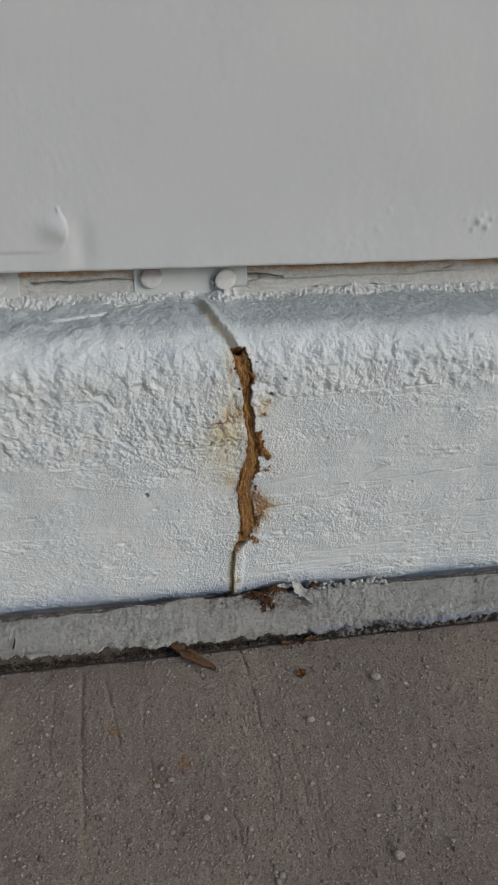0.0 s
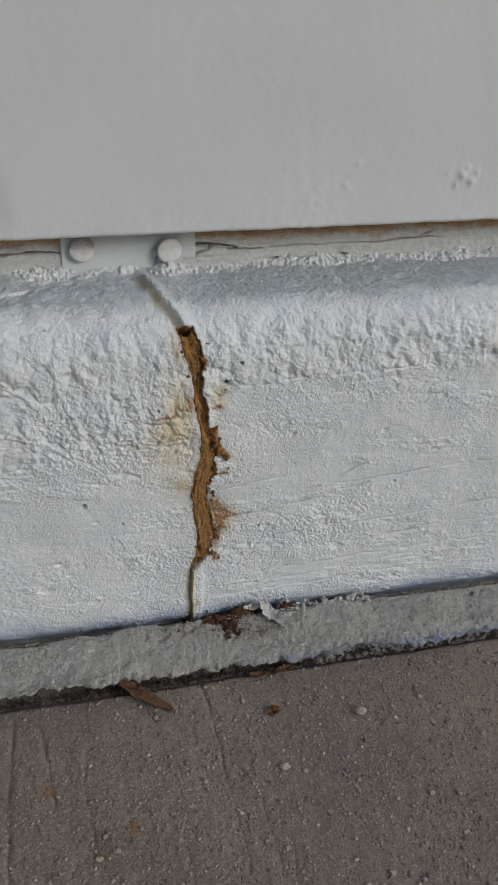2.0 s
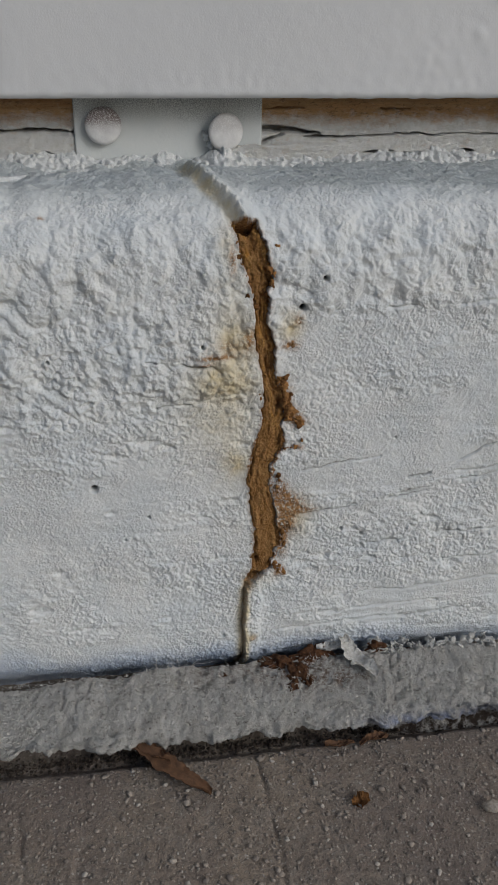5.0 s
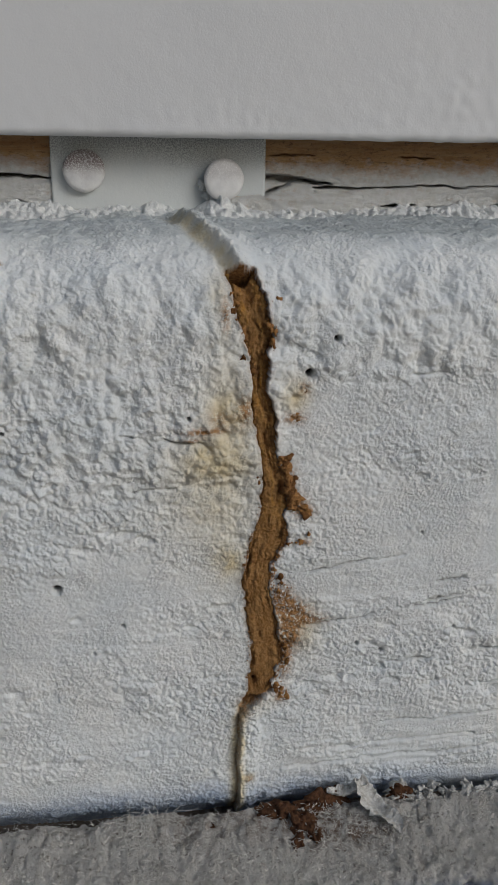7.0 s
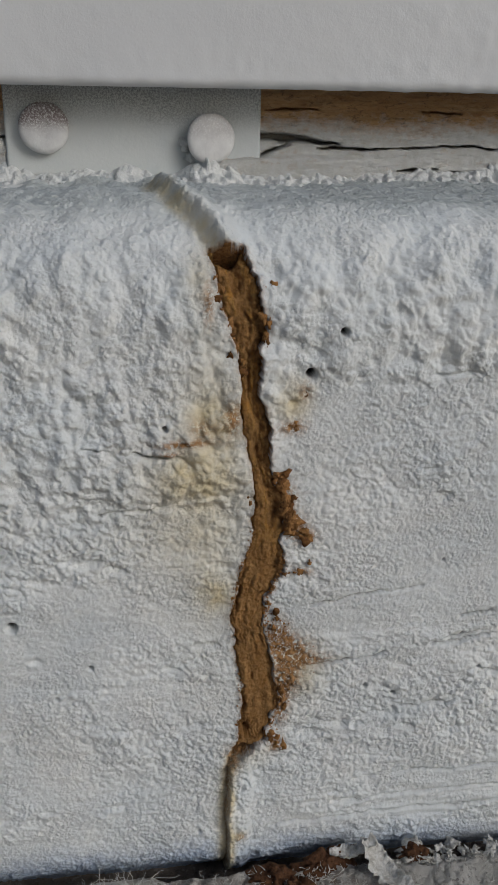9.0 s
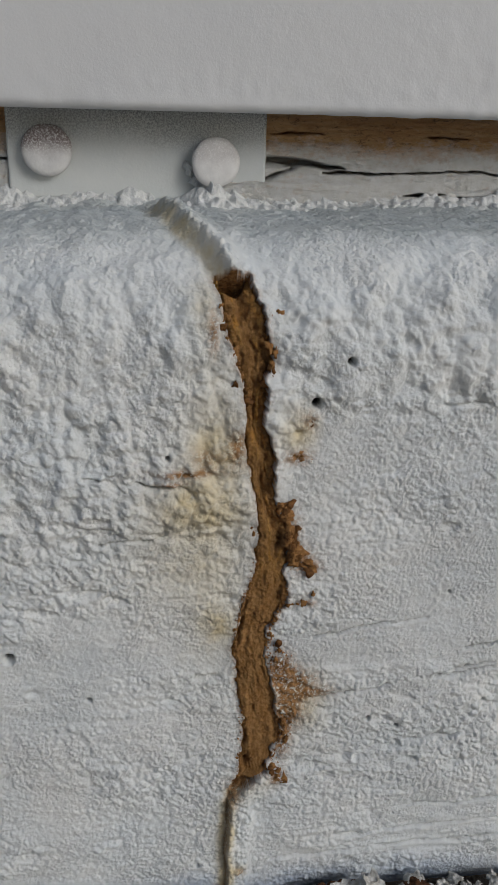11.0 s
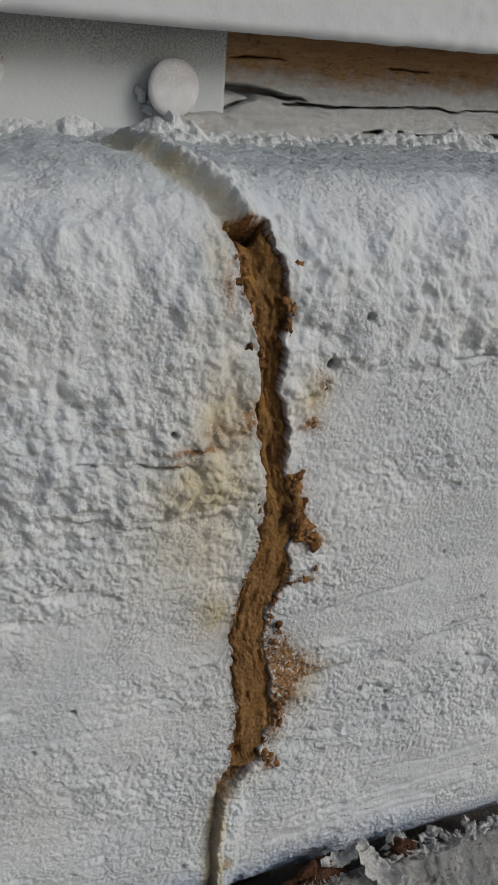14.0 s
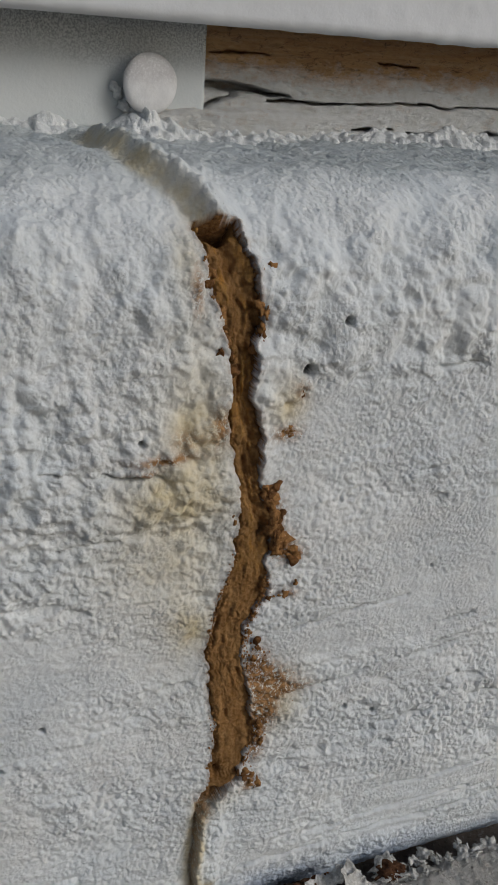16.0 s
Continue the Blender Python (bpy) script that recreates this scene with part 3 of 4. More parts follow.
def mud_tube():
    """Packed mud that fills the wide part of the crack."""
    ss = np.arange(0.0405, S_TOP - 0.0002, 0.00018)
    left, right, z = wall_lines(ss)
    u = np.linspace(-0.16, 1.16, 64)
    s, uu = np.meshgrid(ss, u, indexing="ij")
    x = left[:, None] + uu * (right - left)[:, None]
    uw = uu + 0.10 * fbm(s, 0 * s, 0.006, 76, 3)
    hollow = step(0.078, 0.090, s)
    # crumbly walls on both sides of an open channel; flush packed mud below
    walls = np.maximum(step(0.40, 0.12, uw), step(0.62, 0.86, uw))
    bundle = fbm(uu * 0.004, s * 0.16, 0.0011, 71, 3, 0.6)
    channel = 0.0003 + 0.0009 * bundle + 0.0006 * fbm(x, s * 0.5, 0.0016, 72, 3) - 0.0005 * pebbly(x, s * 0.6, 0.0010, 64, 0.6)
    banks = -0.0001 - 0.0007 * pebbly(x, s, 0.0011, 73) - 0.0005 * pebbly(x, s, 0.0024, 74, 0.5) + 0.0004 * fbm(x, s, 0.003, 75, 3)
    packed = 0.0003 + 0.0004 * fbm(uu * 0.004, s * 0.25, 0.0014, 70, 3) - 0.00025 * pebbly(x, s, 0.0009, 78, 0.6) + 0.0006 * fbm(uu * 0.004, s * 0.10, 0.0007, 60, 3, 0.6) + 0.0005 * step(0.25, 0.5, fbm(x, s * 0.5, 0.0028, 79, 3))
    deep = hollow * (walls * banks + (1 - walls) * channel) + (1 - hollow) * packed
    edge = np.maximum(step(0.04, -0.10, uu), step(0.97, 1.10, uu))
    gap = (1 - hollow) * step(0.10, 0.01, abs(uw - 0.03)) * step(-0.1, 0.3, fbm(s, 0 * s, 0.008, 69, 3))
    deep += edge * (0.0014 + 0.0005 * hollow) + 0.0014 * gap
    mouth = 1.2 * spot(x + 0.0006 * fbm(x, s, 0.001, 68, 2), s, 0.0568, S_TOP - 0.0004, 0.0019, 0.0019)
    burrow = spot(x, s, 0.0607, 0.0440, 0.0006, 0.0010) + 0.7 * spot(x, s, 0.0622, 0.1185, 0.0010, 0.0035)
    deep += 0.0042 * step(0.25, 0.75, mouth) + 0.0018 * burrow + 0.0007 * line(x, s, 0.0595, 0.0716, 0.0655, 0.0735, 0.0003)
    th = np.interp(ss, S, theta)[:, None]
    y, zz = np.interp(ss, S, prof_y)[:, None] + np.cos(th) * deep, np.interp(ss, S, prof_z)[:, None] - np.sin(th) * deep
    # shade of mouth, burrows, gaps and grooves as colour, plus random dark mottling
    shade_mottle = np.clip(step(0.15, 0.5, mouth) + burrow + 0.5 * hollow * walls * step(-0.2, 0.4, fbm(x, s, 0.0022, 67, 3)) + 0.8 * gap + 0.3 * step(0.1, 0.45, fbm(x, s * 0.35, 0.0018, 66, 3)) + 0.3 * hollow * (1 - walls) * step(0.1, 0.5, bundle), 0, 1)
    amber = np.clip(hollow * step(0.0, 0.4, -bundle) * (0.4 + 0.5 * (1 - walls)) + 0.8 * walls * hollow * step(0.25, 0.45, fbm(x, s, 0.004, 65, 2)), 0, 1)
    ob = thing("mud_tube", (0.062, FACE, 0.036), "brown packed mud filling the jagged crack of the white wall", "mud tube")
    fill = sheet("mud_fill", np.stack([x, y, zz], -1) - np.array((0.062, FACE, 0.036)), M_MUD, {"shade_mottle": shade_mottle, "amber": amber}, flip=True)
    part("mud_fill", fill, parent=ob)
    rng = random.Random(4)
    guides = ((65.6, 90, 67.2, 84, 20, 1.15), (66.8, 84, 67.8, 80, 18, 1.1), (67.6, 80.5, 70.8, 77.2, 16, 0.9), (57.3, 102, 58.2, 97.5, 9, 0.75), (65.5, 99.4, 69.6, 97.4, 9, 0.55), (62.6, 121, 63.0, 108, 26, 0.7), (54.8, 122, 59.2, 107, 22, 0.6),
              (67, 70.8, 71.5, 72, 6, 0.5), (65, 38, 67.5, 34, 9, 0.75), (64.5, 66, 66, 60, 6, 0.5), (59, 92, 61, 84, 8, 0.5), (67.4, 105.5, 69.2, 103.5, 4, 0.5), (66.6, 48, 68.4, 42, 9, 0.55))
    for x0, z0, x1, z1, count, size in guides:
        for k in range(count):
            t, r = (k + rng.random()) / count, size * rng.uniform(0.45, 1.15)
            bm = lump((r * rng.uniform(0.5, 1) * MM, 0.55 * r * MM, r * rng.uniform(0.6, 1.3) * MM), rng.uniform(0, 90), 1.1, 2)
            zc = (z0 + t * (z1 - z0) + rng.gauss(0, 0.35)) * MM
            yc = float(np.interp(zc, prof_z[:600], prof_y[:600])) - FACE
            bmesh.ops.translate(bm, verts=bm.verts, vec=Vector(((x0 + t * (x1 - x0) + rng.gauss(0, 0.4)) * MM - 0.062, yc - 0.0008, zc - 0.036)))
            part("mud_crumb", bm, rng.choice((M_GRAIN, M_GRAIN, M_CRUMB)), ob)
    spots, sizes = [], []
    for k in range(3200):
        zz = (36 + 78 * rng.random() ** 1.3) * MM
        l, r = float(np.interp(zz, CR_Z, CR_L)), float(np.interp(zz, CR_Z, CR_R))
        px = (r + abs(rng.gauss(-0.0002, 0.0006))) if rng.random() < 0.65 else (l - abs(rng.gauss(-0.0002, 0.0004)))
        if 0.040 < zz < 0.062 and rng.random() < 0.8:
            px = r + abs(rng.gauss(0.0003, 0.0028)) * (1 - abs(zz - 0.053) / 0.02)
        spots.append((px - 0.062, rng.uniform(-0.0004, 0.0002), zz - 0.036))
        sizes.append(rng.uniform(0.00006, 0.00013) + 0.00016 * rng.random() ** 4)
    grains = part("mud_grain_scatter", scatter("mud_grain_scatter", spots, sizes, M_GRAIN, 5, 1.0), parent=ob)
    tagged(grains, "scattered brown mud grains along the crack", kind="stuff")


mud_tube()


# ---- sill, metal strap, nails, siding ----
SILL = 0.3372


def sill():
    xs = np.concatenate([[-6, -2, -0.5], spread((-0.07, 0.215, 0.0004)), [0.5, 2, 6]])
    zs = np.concatenate([np.arange(0.126, 0.1525, 0.00016), [0.17]])
    z, x = np.meshgrid(zs, xs, indexing="ij")
    h = 0.0005 * fbm(x * 0.25, z, 0.004, 81, 4) + 0.0003 * fbm(x, z, 0.0012, 83, 3)
    wob = 0.0006 * fbm(x, 0 * x, 0.012, 85)
    paint = step(0.1465, 0.1394, z + wob * 2)
    h += 0.0006 * step(0.1397, 0.1388, z + wob)
    h += 0.0021 * step(0.1374, 0.1364, z + wob * 1.5) * step(0.052, 0.060, x + 3 * wob) * step(0.092, 0.080, x)
    h += 0.0004 * (1 - paint) * fbm(x * 0.35, z, 0.0011, 82, 4, 0.7)
    for x0, z0, x1, z1, w, d in ((66, 140.6, 82, 139.2, 0.8, 3), (66, 137.0, 73, 139.4, 0.35, 2), (78, 138.4, 92, 138.8, 0.5, 2.4), (90, 138.9, 125, 138.9, 0.28, 2), (125, 138.9, 160, 139.4, 0.35, 2), (68, 145.2, 78, 145.4, 0.25, 1.2), (98, 145.4, 106, 144.9, 0.3, 1.6),
                                 (94, 134.6, 102, 134.7, 0.4, 2), (104, 133.7, 113.5, 134.3, 0.65, 3.5), (120, 134.6, 124, 134.6, 0.5, 2.5), (150, 139, 158, 142, 0.4, 1.6), (-20, 139.7, 12, 140.2, 0.55, 3), (8, 140.1, 21, 140.1, 0.5, 3), (12, 134.6, 15, 134.5, 0.7, 2.5)):
        t = np.clip((x / MM - x0) / (x1 - x0), 0, 1)
        taper = 0.15 + 0.85 * np.sqrt(np.clip(np.minimum(1 - t, t * (1 if x0 > 67 else 9) + 0.1) * 2, 0, 1))
        h -= 2 * d * MM * np.minimum(1, 1.7 * line(x, z + wob * 1.2 + 0.0003 * fbm(x, z, 0.002, 88, 2), x0 * MM, z0 * MM, x1 * MM, z1 * MM, w * MM * 0.65 * taper * (1 + 0.6 * fbm(x, z, 0.003, 87, 2)))) ** 2
    pts = np.stack([x, SILL - h, z], -1)
    pts[-1, :, 1] = SILL + 0.09
    under = pts[-1:].copy()
    under[..., 2] = 0.1315
    pts, paint = np.concatenate([pts, under, pts[:1]]), np.pad(paint, ((0, 2), (0, 0)), mode="edge")
    me = sheet("sill_plate", pts, M_WOOD, {"paint": paint}, flip=True)
    tagged(part("sill_plate", me), "weathered brown timber sill, split, with white paint along its foot", "sill plate", kind="structure")


sill()


rng_clot = random.Random(8)


def strap(x0, x1, nails, label, clots):
    """A thin painted steel strap with large-headed nails."""
    cx = (x0 + x1) / 2
    ob = thing("strap_plate", (cx, SILL, 0.134), label, "metal strap", "steel straps on the sill")
    zs, xs = np.linspace(0.1335, 0.158, 50), np.linspace(x0, x1, 90)
    z, x = np.meshgrid(zs, xs, indexing="ij")
    h = 0.0013 + 0.00012 * fbm(x, z, 0.012, 91, 3)
    pts = np.stack([x - cx, -h, z - 0.134], -1)
    ring = np.concatenate([pts[:1], pts, pts[-1:]], 0)
    ring[0, :, 1] = ring[-1, :, 1] = 0.001
    ring = np.concatenate([ring[:, :1], ring, ring[:, -1:]], 1)
    ring[:, 0, 1] = ring[:, -1, 1] = 0.001
    bare = np.pad(step(0.1405, 0.1475, z + 0.002 * fbm(x, z, 0.01, 93)), 1, mode="edge")
    me = sheet("plate", ring, M_PLATE, {"bare": bare}, flip=True)
    part("plate", me, parent=ob)
    for nx, nz, stand, lean, worn in nails:
        prof = ((0.0, stand + 0.0013), (0.0022, stand + 0.00128), (0.0036, stand + 0.0011), (0.0043, stand + 0.00075), (0.00445, stand + 0.0003), (0.0043, stand), (0.0019, stand - 0.0001), (0.0018, -0.001))
        turns = np.linspace(0, 2 * math.pi, 41)
        r, d = np.array([p[0] for p in prof])[:, None], np.array([p[1] for p in prof])[:, None]
        rim_wob = 1 + 0.008 * np.sin(3 * turns + nx * 900) + 0.006 * np.sin(7 * turns)
        px, pz = r * np.cos(turns) * rim_wob, r * np.sin(turns) * rim_wob
        d = d + 0.00012 * fbm(px, pz, 0.002, 95, 2) * (r < 0.0043) + (d > 0) * 0.12 * (0.0044 - px) * lean
        pts = np.stack([px + nx - cx, -0.0013 - d, pz + nz - 0.134], -1)
        me = sheet("nail", pts, M_NAIL, {"bare": worn * step(-0.0010, 0.0018, pz + 0.0006 * fbm(px, pz, 0.003, 97))}, flip=False)
        part("nail", me, parent=ob, label="flat round nail head, half covered in white paint")
    for k in range(clots):
        r = rng_clot.uniform(0.5, 1.15) * MM
        a = math.pi * (1.05 + 0.6 * (k + rng_clot.random()) / clots)
        bm = lump((r, 0.7 * r, r * rng_clot.uniform(0.6, 1.0)), rng_clot.uniform(0, 50), 0.7, 2)
        px, pz = nx + (0.0046 + rng_clot.uniform(-0.0012, 0.0022)) * math.cos(a), nz + (0.0042 + rng_clot.uniform(-0.0014, 0.0014)) * math.sin(a)
        bmesh.ops.translate(bm, verts=bm.verts, vec=Vector((px - cx, -0.0022, pz - 0.134)))
        part("paint_clot", bm, M_BEAD, ob)


strap(0.0205, 0.0668, ((0.0275, 0.1417, 0.0008, 0.6, 1.0), (0.0574, 0.1402, 0.0013, 1.6, 0.3)), "grey-white painted steel strap with two nails on the sill", 18)
strap(-0.078, -0.0245, ((-0.0335, 0.1405, 0.0005, 0.6, 0.7),), "white painted steel strap with one visible nail on the sill", 4)


def paint_bead():
    """Thick lumpy paint where the sill meets the wall's shoulder."""
    xs, a = np.concatenate([[-4, -0.3], spread((-0.07, 0.215, 0.0003)), [0.4, 4]]), np.linspace(0, 1, 48)
    v, x = np.meshgrid(a, xs, indexing="ij")
    reach = 0.0072 + 0.0020 * fbm(x, 0 * x, 0.012, 101, 3)
    rise = 0.0043 + 0.0010 * fbm(x, 0 * x, 0.008, 103, 3)
    rise = rise + 0.0026 * spot(x, 0 * x, 0.0575, 0, 0.0044, 1) - 0.0012 * spot(x, 0 * x, 0.048, 0, 0.003, 1)
    reach = reach + 0.0022 * spot(x, 0 * x, 0.056, 0, 0.005, 1)
    ang = v * math.pi / 2
    k = 0.92 + 0.10 * fbm(x, v * 0.009, 0.0018, 105, 3, 0.5) + 0.28 * pebbly(x, v * 0.009, 0.0015, 106) + 0.16 * np.abs(fbm(x, v * 0.006, 0.0045, 107, 2))
    y = SILL - reach * np.cos(ang) ** 1.4 * k
    z = 0.1295 + 0.0004 + rise * np.sin(ang) ** 1.3 * k
    y = np.where(v > 0.97, SILL + 0.001, y)
    me = sheet("paint_bead", np.stack([x, y, z], -1), M_BEAD, flip=True)
    tagged(part("paint_bead", me), "lumpy white paint and caulk bead along the foot of the sill", "caulk bead", kind="structure")
    # the thin smooth ridge that runs out over the shoulder
    t, turn = np.meshgrid(np.linspace(0, 1, 120), np.linspace(0, math.pi, 14), indexing="ij")
    px = -0.016 + 0.046 * t
    py = 0.3195 + 0.0125 * t**1.3
    r = (0.0012 + 0.0004 * fbm(px, 0 * px, 0.005, 109, 3)) * step(0, 0.12, t)
    pts = np.stack([px - 0.2 * r * np.cos(turn), py - r * 1.2 * np.cos(turn), 0.1306 + 0.0005 * t + r * np.sin(turn)], -1)
    tagged(part("paint_ridge", sheet("paint_ridge", pts, M_BEAD, flip=True)), "smooth white ridge of caulk on the wall's shoulder", "caulk bead")


paint_bead()


def siding():
    xs = np.concatenate([[-6, -2, -0.5], spread((-0.08, -0.02, 0.0007), (-0.02, 0.012, 0.0003), (0.012, 0.225, 0.0007)), [0.5, 2, 6]])
    front, low, r = 0.3242, 0.1487, 0.0016
    path = [(0.3364, 2.6), (0.3363, 1.2), (0.3362, low + 0.0009), (0.332, low + 0.0006), (0.328, low + 0.0003)]
    path += [(front + r - r * math.sin(a), low + r - r * math.cos(a)) for a in np.linspace(0, math.pi / 2, 9)]
    zs = np.concatenate([np.arange(low + r + 0.0006, 0.262, 0.0008), [0.3, 0.5, 1.2, 2.6]])
    py, pz = np.array([p[0] for p in path] + [front] * len(zs) + [0.3364]), np.array([p[1] for p in path] + list(zs) + [2.6])
    (y, x), z = np.meshgrid(py, xs, indexing="ij"), np.repeat(pz[:, None], len(xs), 1)
    h = 0.00035 * fbm(x, z, 0.03, 121, 3) + 0.00005 * fbm(x, z, 0.0025, 123, 3)
    low_edge = step(low + 0.004, low, z)
    h += low_edge * 0.0004 * fbm(x, 0 * x, 0.006, 125, 4)
    z = z + low_edge * 0.00035 * fbm(x, 0 * x, 0.004, 127, 4) * step(0.06, 0.08, x)
    for cx, cz, a, w in ((159, 165, 0.9, 1.5), (163, 163, 0.7, 1.2), (157, 162, 0.6, 1.1), (161, 167.5, 0.5, 1.0), (164.5, 166, 0.6, 1.0), (154, 166, 0.3, 0.8), (104, 158, 0.12, 1.2), (-7, 173, 0.4, 0.8), (121, 170, 0.2, 1.2), (117, 163, 0.22, 1.4)):
        h += 1.5 * a * MM * spot(x + 0.0008 * fbm(x, z, 0.003, 128, 2), z, cx * MM, cz * MM, w * MM * 0.9, w * MM)
    h += 0.00022 * pebbly(x, z, 0.0024, 126, 0.6) * np.clip(spot(x, z, 0.108, 0.158, 0.018, 0.009) + 0.7 * spot(x, z, 0.062, 0.151, 0.05, 0.004) + spot(x, z, 0.160, 0.165, 0.008, 0.006), 0, 1)
    # a lifted curl of paint and a dent beside it
    h += 0.0024 * step(-0.0040, -0.0048, x + 45 * (z - 0.1655) ** 2 + 0.0005 * fbm(z, 0 * z, 0.002, 129, 2)) * spot(x, z, -0.0060, 0.1655, 0.007, 0.0048)
    h -= 0.0012 * spot(x, z, 0.0010, 0.158, 0.0040, 0.010)
    h -= 0.0007 * step(-0.006, -0.020, x) * step(0.1575, 0.1563, z)
    me = sheet("siding_panel", np.stack([x, y - h, z], -1), M_SIDING, flip=True)
    tagged(part("siding_panel", me), "pale grey-white painted siding board overhanging the sill", "siding", kind="structure")


siding()


# ---- ledge at the wall's foot, and the concrete ground ----
def ledge():
    xs = np.concatenate([[-6, -1, -0.3], spread((-0.075, 0.22, 0.0004)), [0.4, 1, 6]])
    py = np.array([0.2780, 0.2775, 0.2765, 0.2720, 0.2688, 0.2676, 0.2682, 0.2700, 0.2730, 0.2770, 0.2810, 0.2850, 0.2880, 0.2898, 0.2906, 0.2908])
    pz = np.array([-0.004, -0.001, 0.0010, 0.0020, 0.0032, 0.0044, 0.0055, 0.0064, 0.0071, 0.0078, 0.0084, 0.0090, 0.0092, 0.0084, 0.0060, -0.004])
    t = np.linspace(0, len(py) - 1, 96)
    y0, z0 = np.interp(t, range(len(py)), py), np.interp(t, range(len(pz)), pz)
    y0, z0 = [np.convolve(np.pad(a, 4, mode="edge"), np.ones(9) / 9, "valid") for a in (y0, z0)]
    y, x = np.meshgrid(y0, xs, indexing="ij")
    z, tt = np.repeat(z0[:, None], len(xs), 1), np.repeat(t[:, None] / (len(py) - 1), len(xs), 1)
    v = tt * 0.04
    k = 0.0014 * fbm(x, v, 0.011, 131, 3) + 0.0014 * fbm(x, v, 0.0022, 133, 4, 0.72) + 0.0006 * pebbly(x, v, 0.0013, 134, 0.7) - 0.0018 * pebbly(x * 0.7, v, 0.0026, 136, 0.15)
    topside = step(0.3, 0.42, tt) * step(0.95, 0.85, tt)
    frontal = step(0.1, 0.25, tt) * step(0.5, 0.35, tt)
    z = z + k * topside * 0.8 + 0.0016 * spot(x, y, 0.037, 0.289, 0.008, 0.004) + 0.0012 * spot(x, y, 0.108, 0.289, 0.014, 0.004)
    z = z - 0.0018 * step(0.10, 0.19, x) * topside + 0.0030 * step(0.05, -0.02, x) * frontal - 0.0012 * step(0.03, -0.02, x) * step(0.284, 0.289, y)
    y = y - k * frontal + 0.0038 * frontal * fbm(x, 0 * x, 0.006, 135, 5, 0.65)
    y = y - 0.0085 * step(0.065, 0.105, x) * step(0.26, 0.02, tt) - 0.0025 * step(0.065, 0.105, x) * step(0.5, 0.25, tt) * step(0.0, 0.1, tt) * 0.3
    # near black along the underside, with spots of dirt on the right front
    front_dark = np.clip(step(0.34, 0.20, tt + 0.10 * fbm(x, v, 0.005, 137, 4)) + 1.0 * spot(x, v, 0.122, 0.0135, 0.012, 0.0035) + 0.8 * spot(x, v, 0.098, 0.0120, 0.006, 0.002) + 0.6 * spot(x, v, 0.145, 0.0115, 0.01, 0.002), 0, 1)
    blue = np.clip(1.6 * spot(x, v, 0.158, 0.0138, 0.035, 0.0032) + 1.1 * spot(x, v, 0.10, 0.0135, 0.014, 0.003), 0, 1)
    mud = np.clip(spot(x, y, 0.070, 0.286, 0.010, 0.006) + 0.7 * spot(x, y, 0.083, 0.281, 0.010, 0.004) + 0.5 * spot(x, y, 0.048, 0.286, 0.012, 0.005), 0, 1)
    me = sheet("ledge", np.stack([x, y, z], -1), M_LEDGE, {"front_dark": front_dark, "blue": blue, "mud": mud}, flip=True)
    tagged(part("ledge", me), "grey dusty mortar ledge along the foot of the white wall", "ledge", kind="structure")


ledge()


def floor_height(x, y):
    h = 0.0006 * fbm(x, y, 0.06, 141, 3) + (0.00030 * fbm(x, y, 0.0028, 143, 4, 0.68) + 0.00034 * pebbly(x, y, 0.0013, 144, 0.7) * (0.5 + 0.5 * step(0.09, 0.04, x))) * step(0.2650, 0.2600, y) + 0.0003 * fbm(x * 1.4, y * 0.35, 0.006, 145, 3)
    for x0, y0, x1, y1, w, d in ((56, 266, 57.5, 225, 0.5, 0.7), (57.5, 225, 57, 190, 0.35, 0.4), (-11, 262, -12, 190, 0.9, 0.8), (-2, 258, 3, 225, 0.6, 0.7), (12, 240, 13.5, 205, 0.6, 0.5), (61, 222, 62, 180, 0.4, 0.35), (66, 214, 66.5, 175, 0.5, 0.4), (71, 200, 70, 170, 0.7, 0.5), (118, 240, 124, 226, 0.3, 0.3), (40, 200, 41, 160, 0.6, 0.4), (106, 228, 112, 220, 0.3, 0.3), (-22, 255, -23, 215, 0.5, 0.4)):
        h = h - 1.2 * d * MM * line(x + 0.0008 * fbm(y, 0 * y, 0.012, 147, 2), y, x0 * MM, y0 * MM, x1 * MM, y1 * MM, w * MM) * (0.7 + 0.5 * fbm(x, y, 0.005, 149, 2))
    return h


def ground():
    xs = np.concatenate([[-60, -12, -3, -0.8, -0.2], spread((-0.075, 0.215, 0.0005)), [0.4, 1.2, 4, 14, 60]])
    ys = np.concatenate([[-60, -14, -4, -1, -0.2, 0.02], spread((0.13, 0.280, 0.0005)), [0.31]])
    y, x = np.meshgrid(ys, xs, indexing="ij")
    z = floor_height(x, y) - 0.0025 * step(0.2655, 0.2700, y + 0.0008 * fbm(x, y, 0.01, 151))
    rust = spot(x, y, 0.0005, 0.2305, 0.0016, 0.002) + 0.6 * spot(x, y, 0.026, 0.212, 0.003, 0.003) + 0.5 * spot(x, y, 0.015, 0.204, 0.002, 0.002)
    me = sheet("ground", np.stack([x, y, z], -1), M_FLOOR, {"rust": np.clip(rust * 1.5, 0, 1)}, flip=False)
    tagged(part("ground", me), "worn grey-brown concrete slab with trowel lines and grit", "concrete floor", kind="structure")


ground()


# ---- loose debris ----
def resting(px, py):
    return float(floor_height(np.array([px]), np.array([py]))[0])


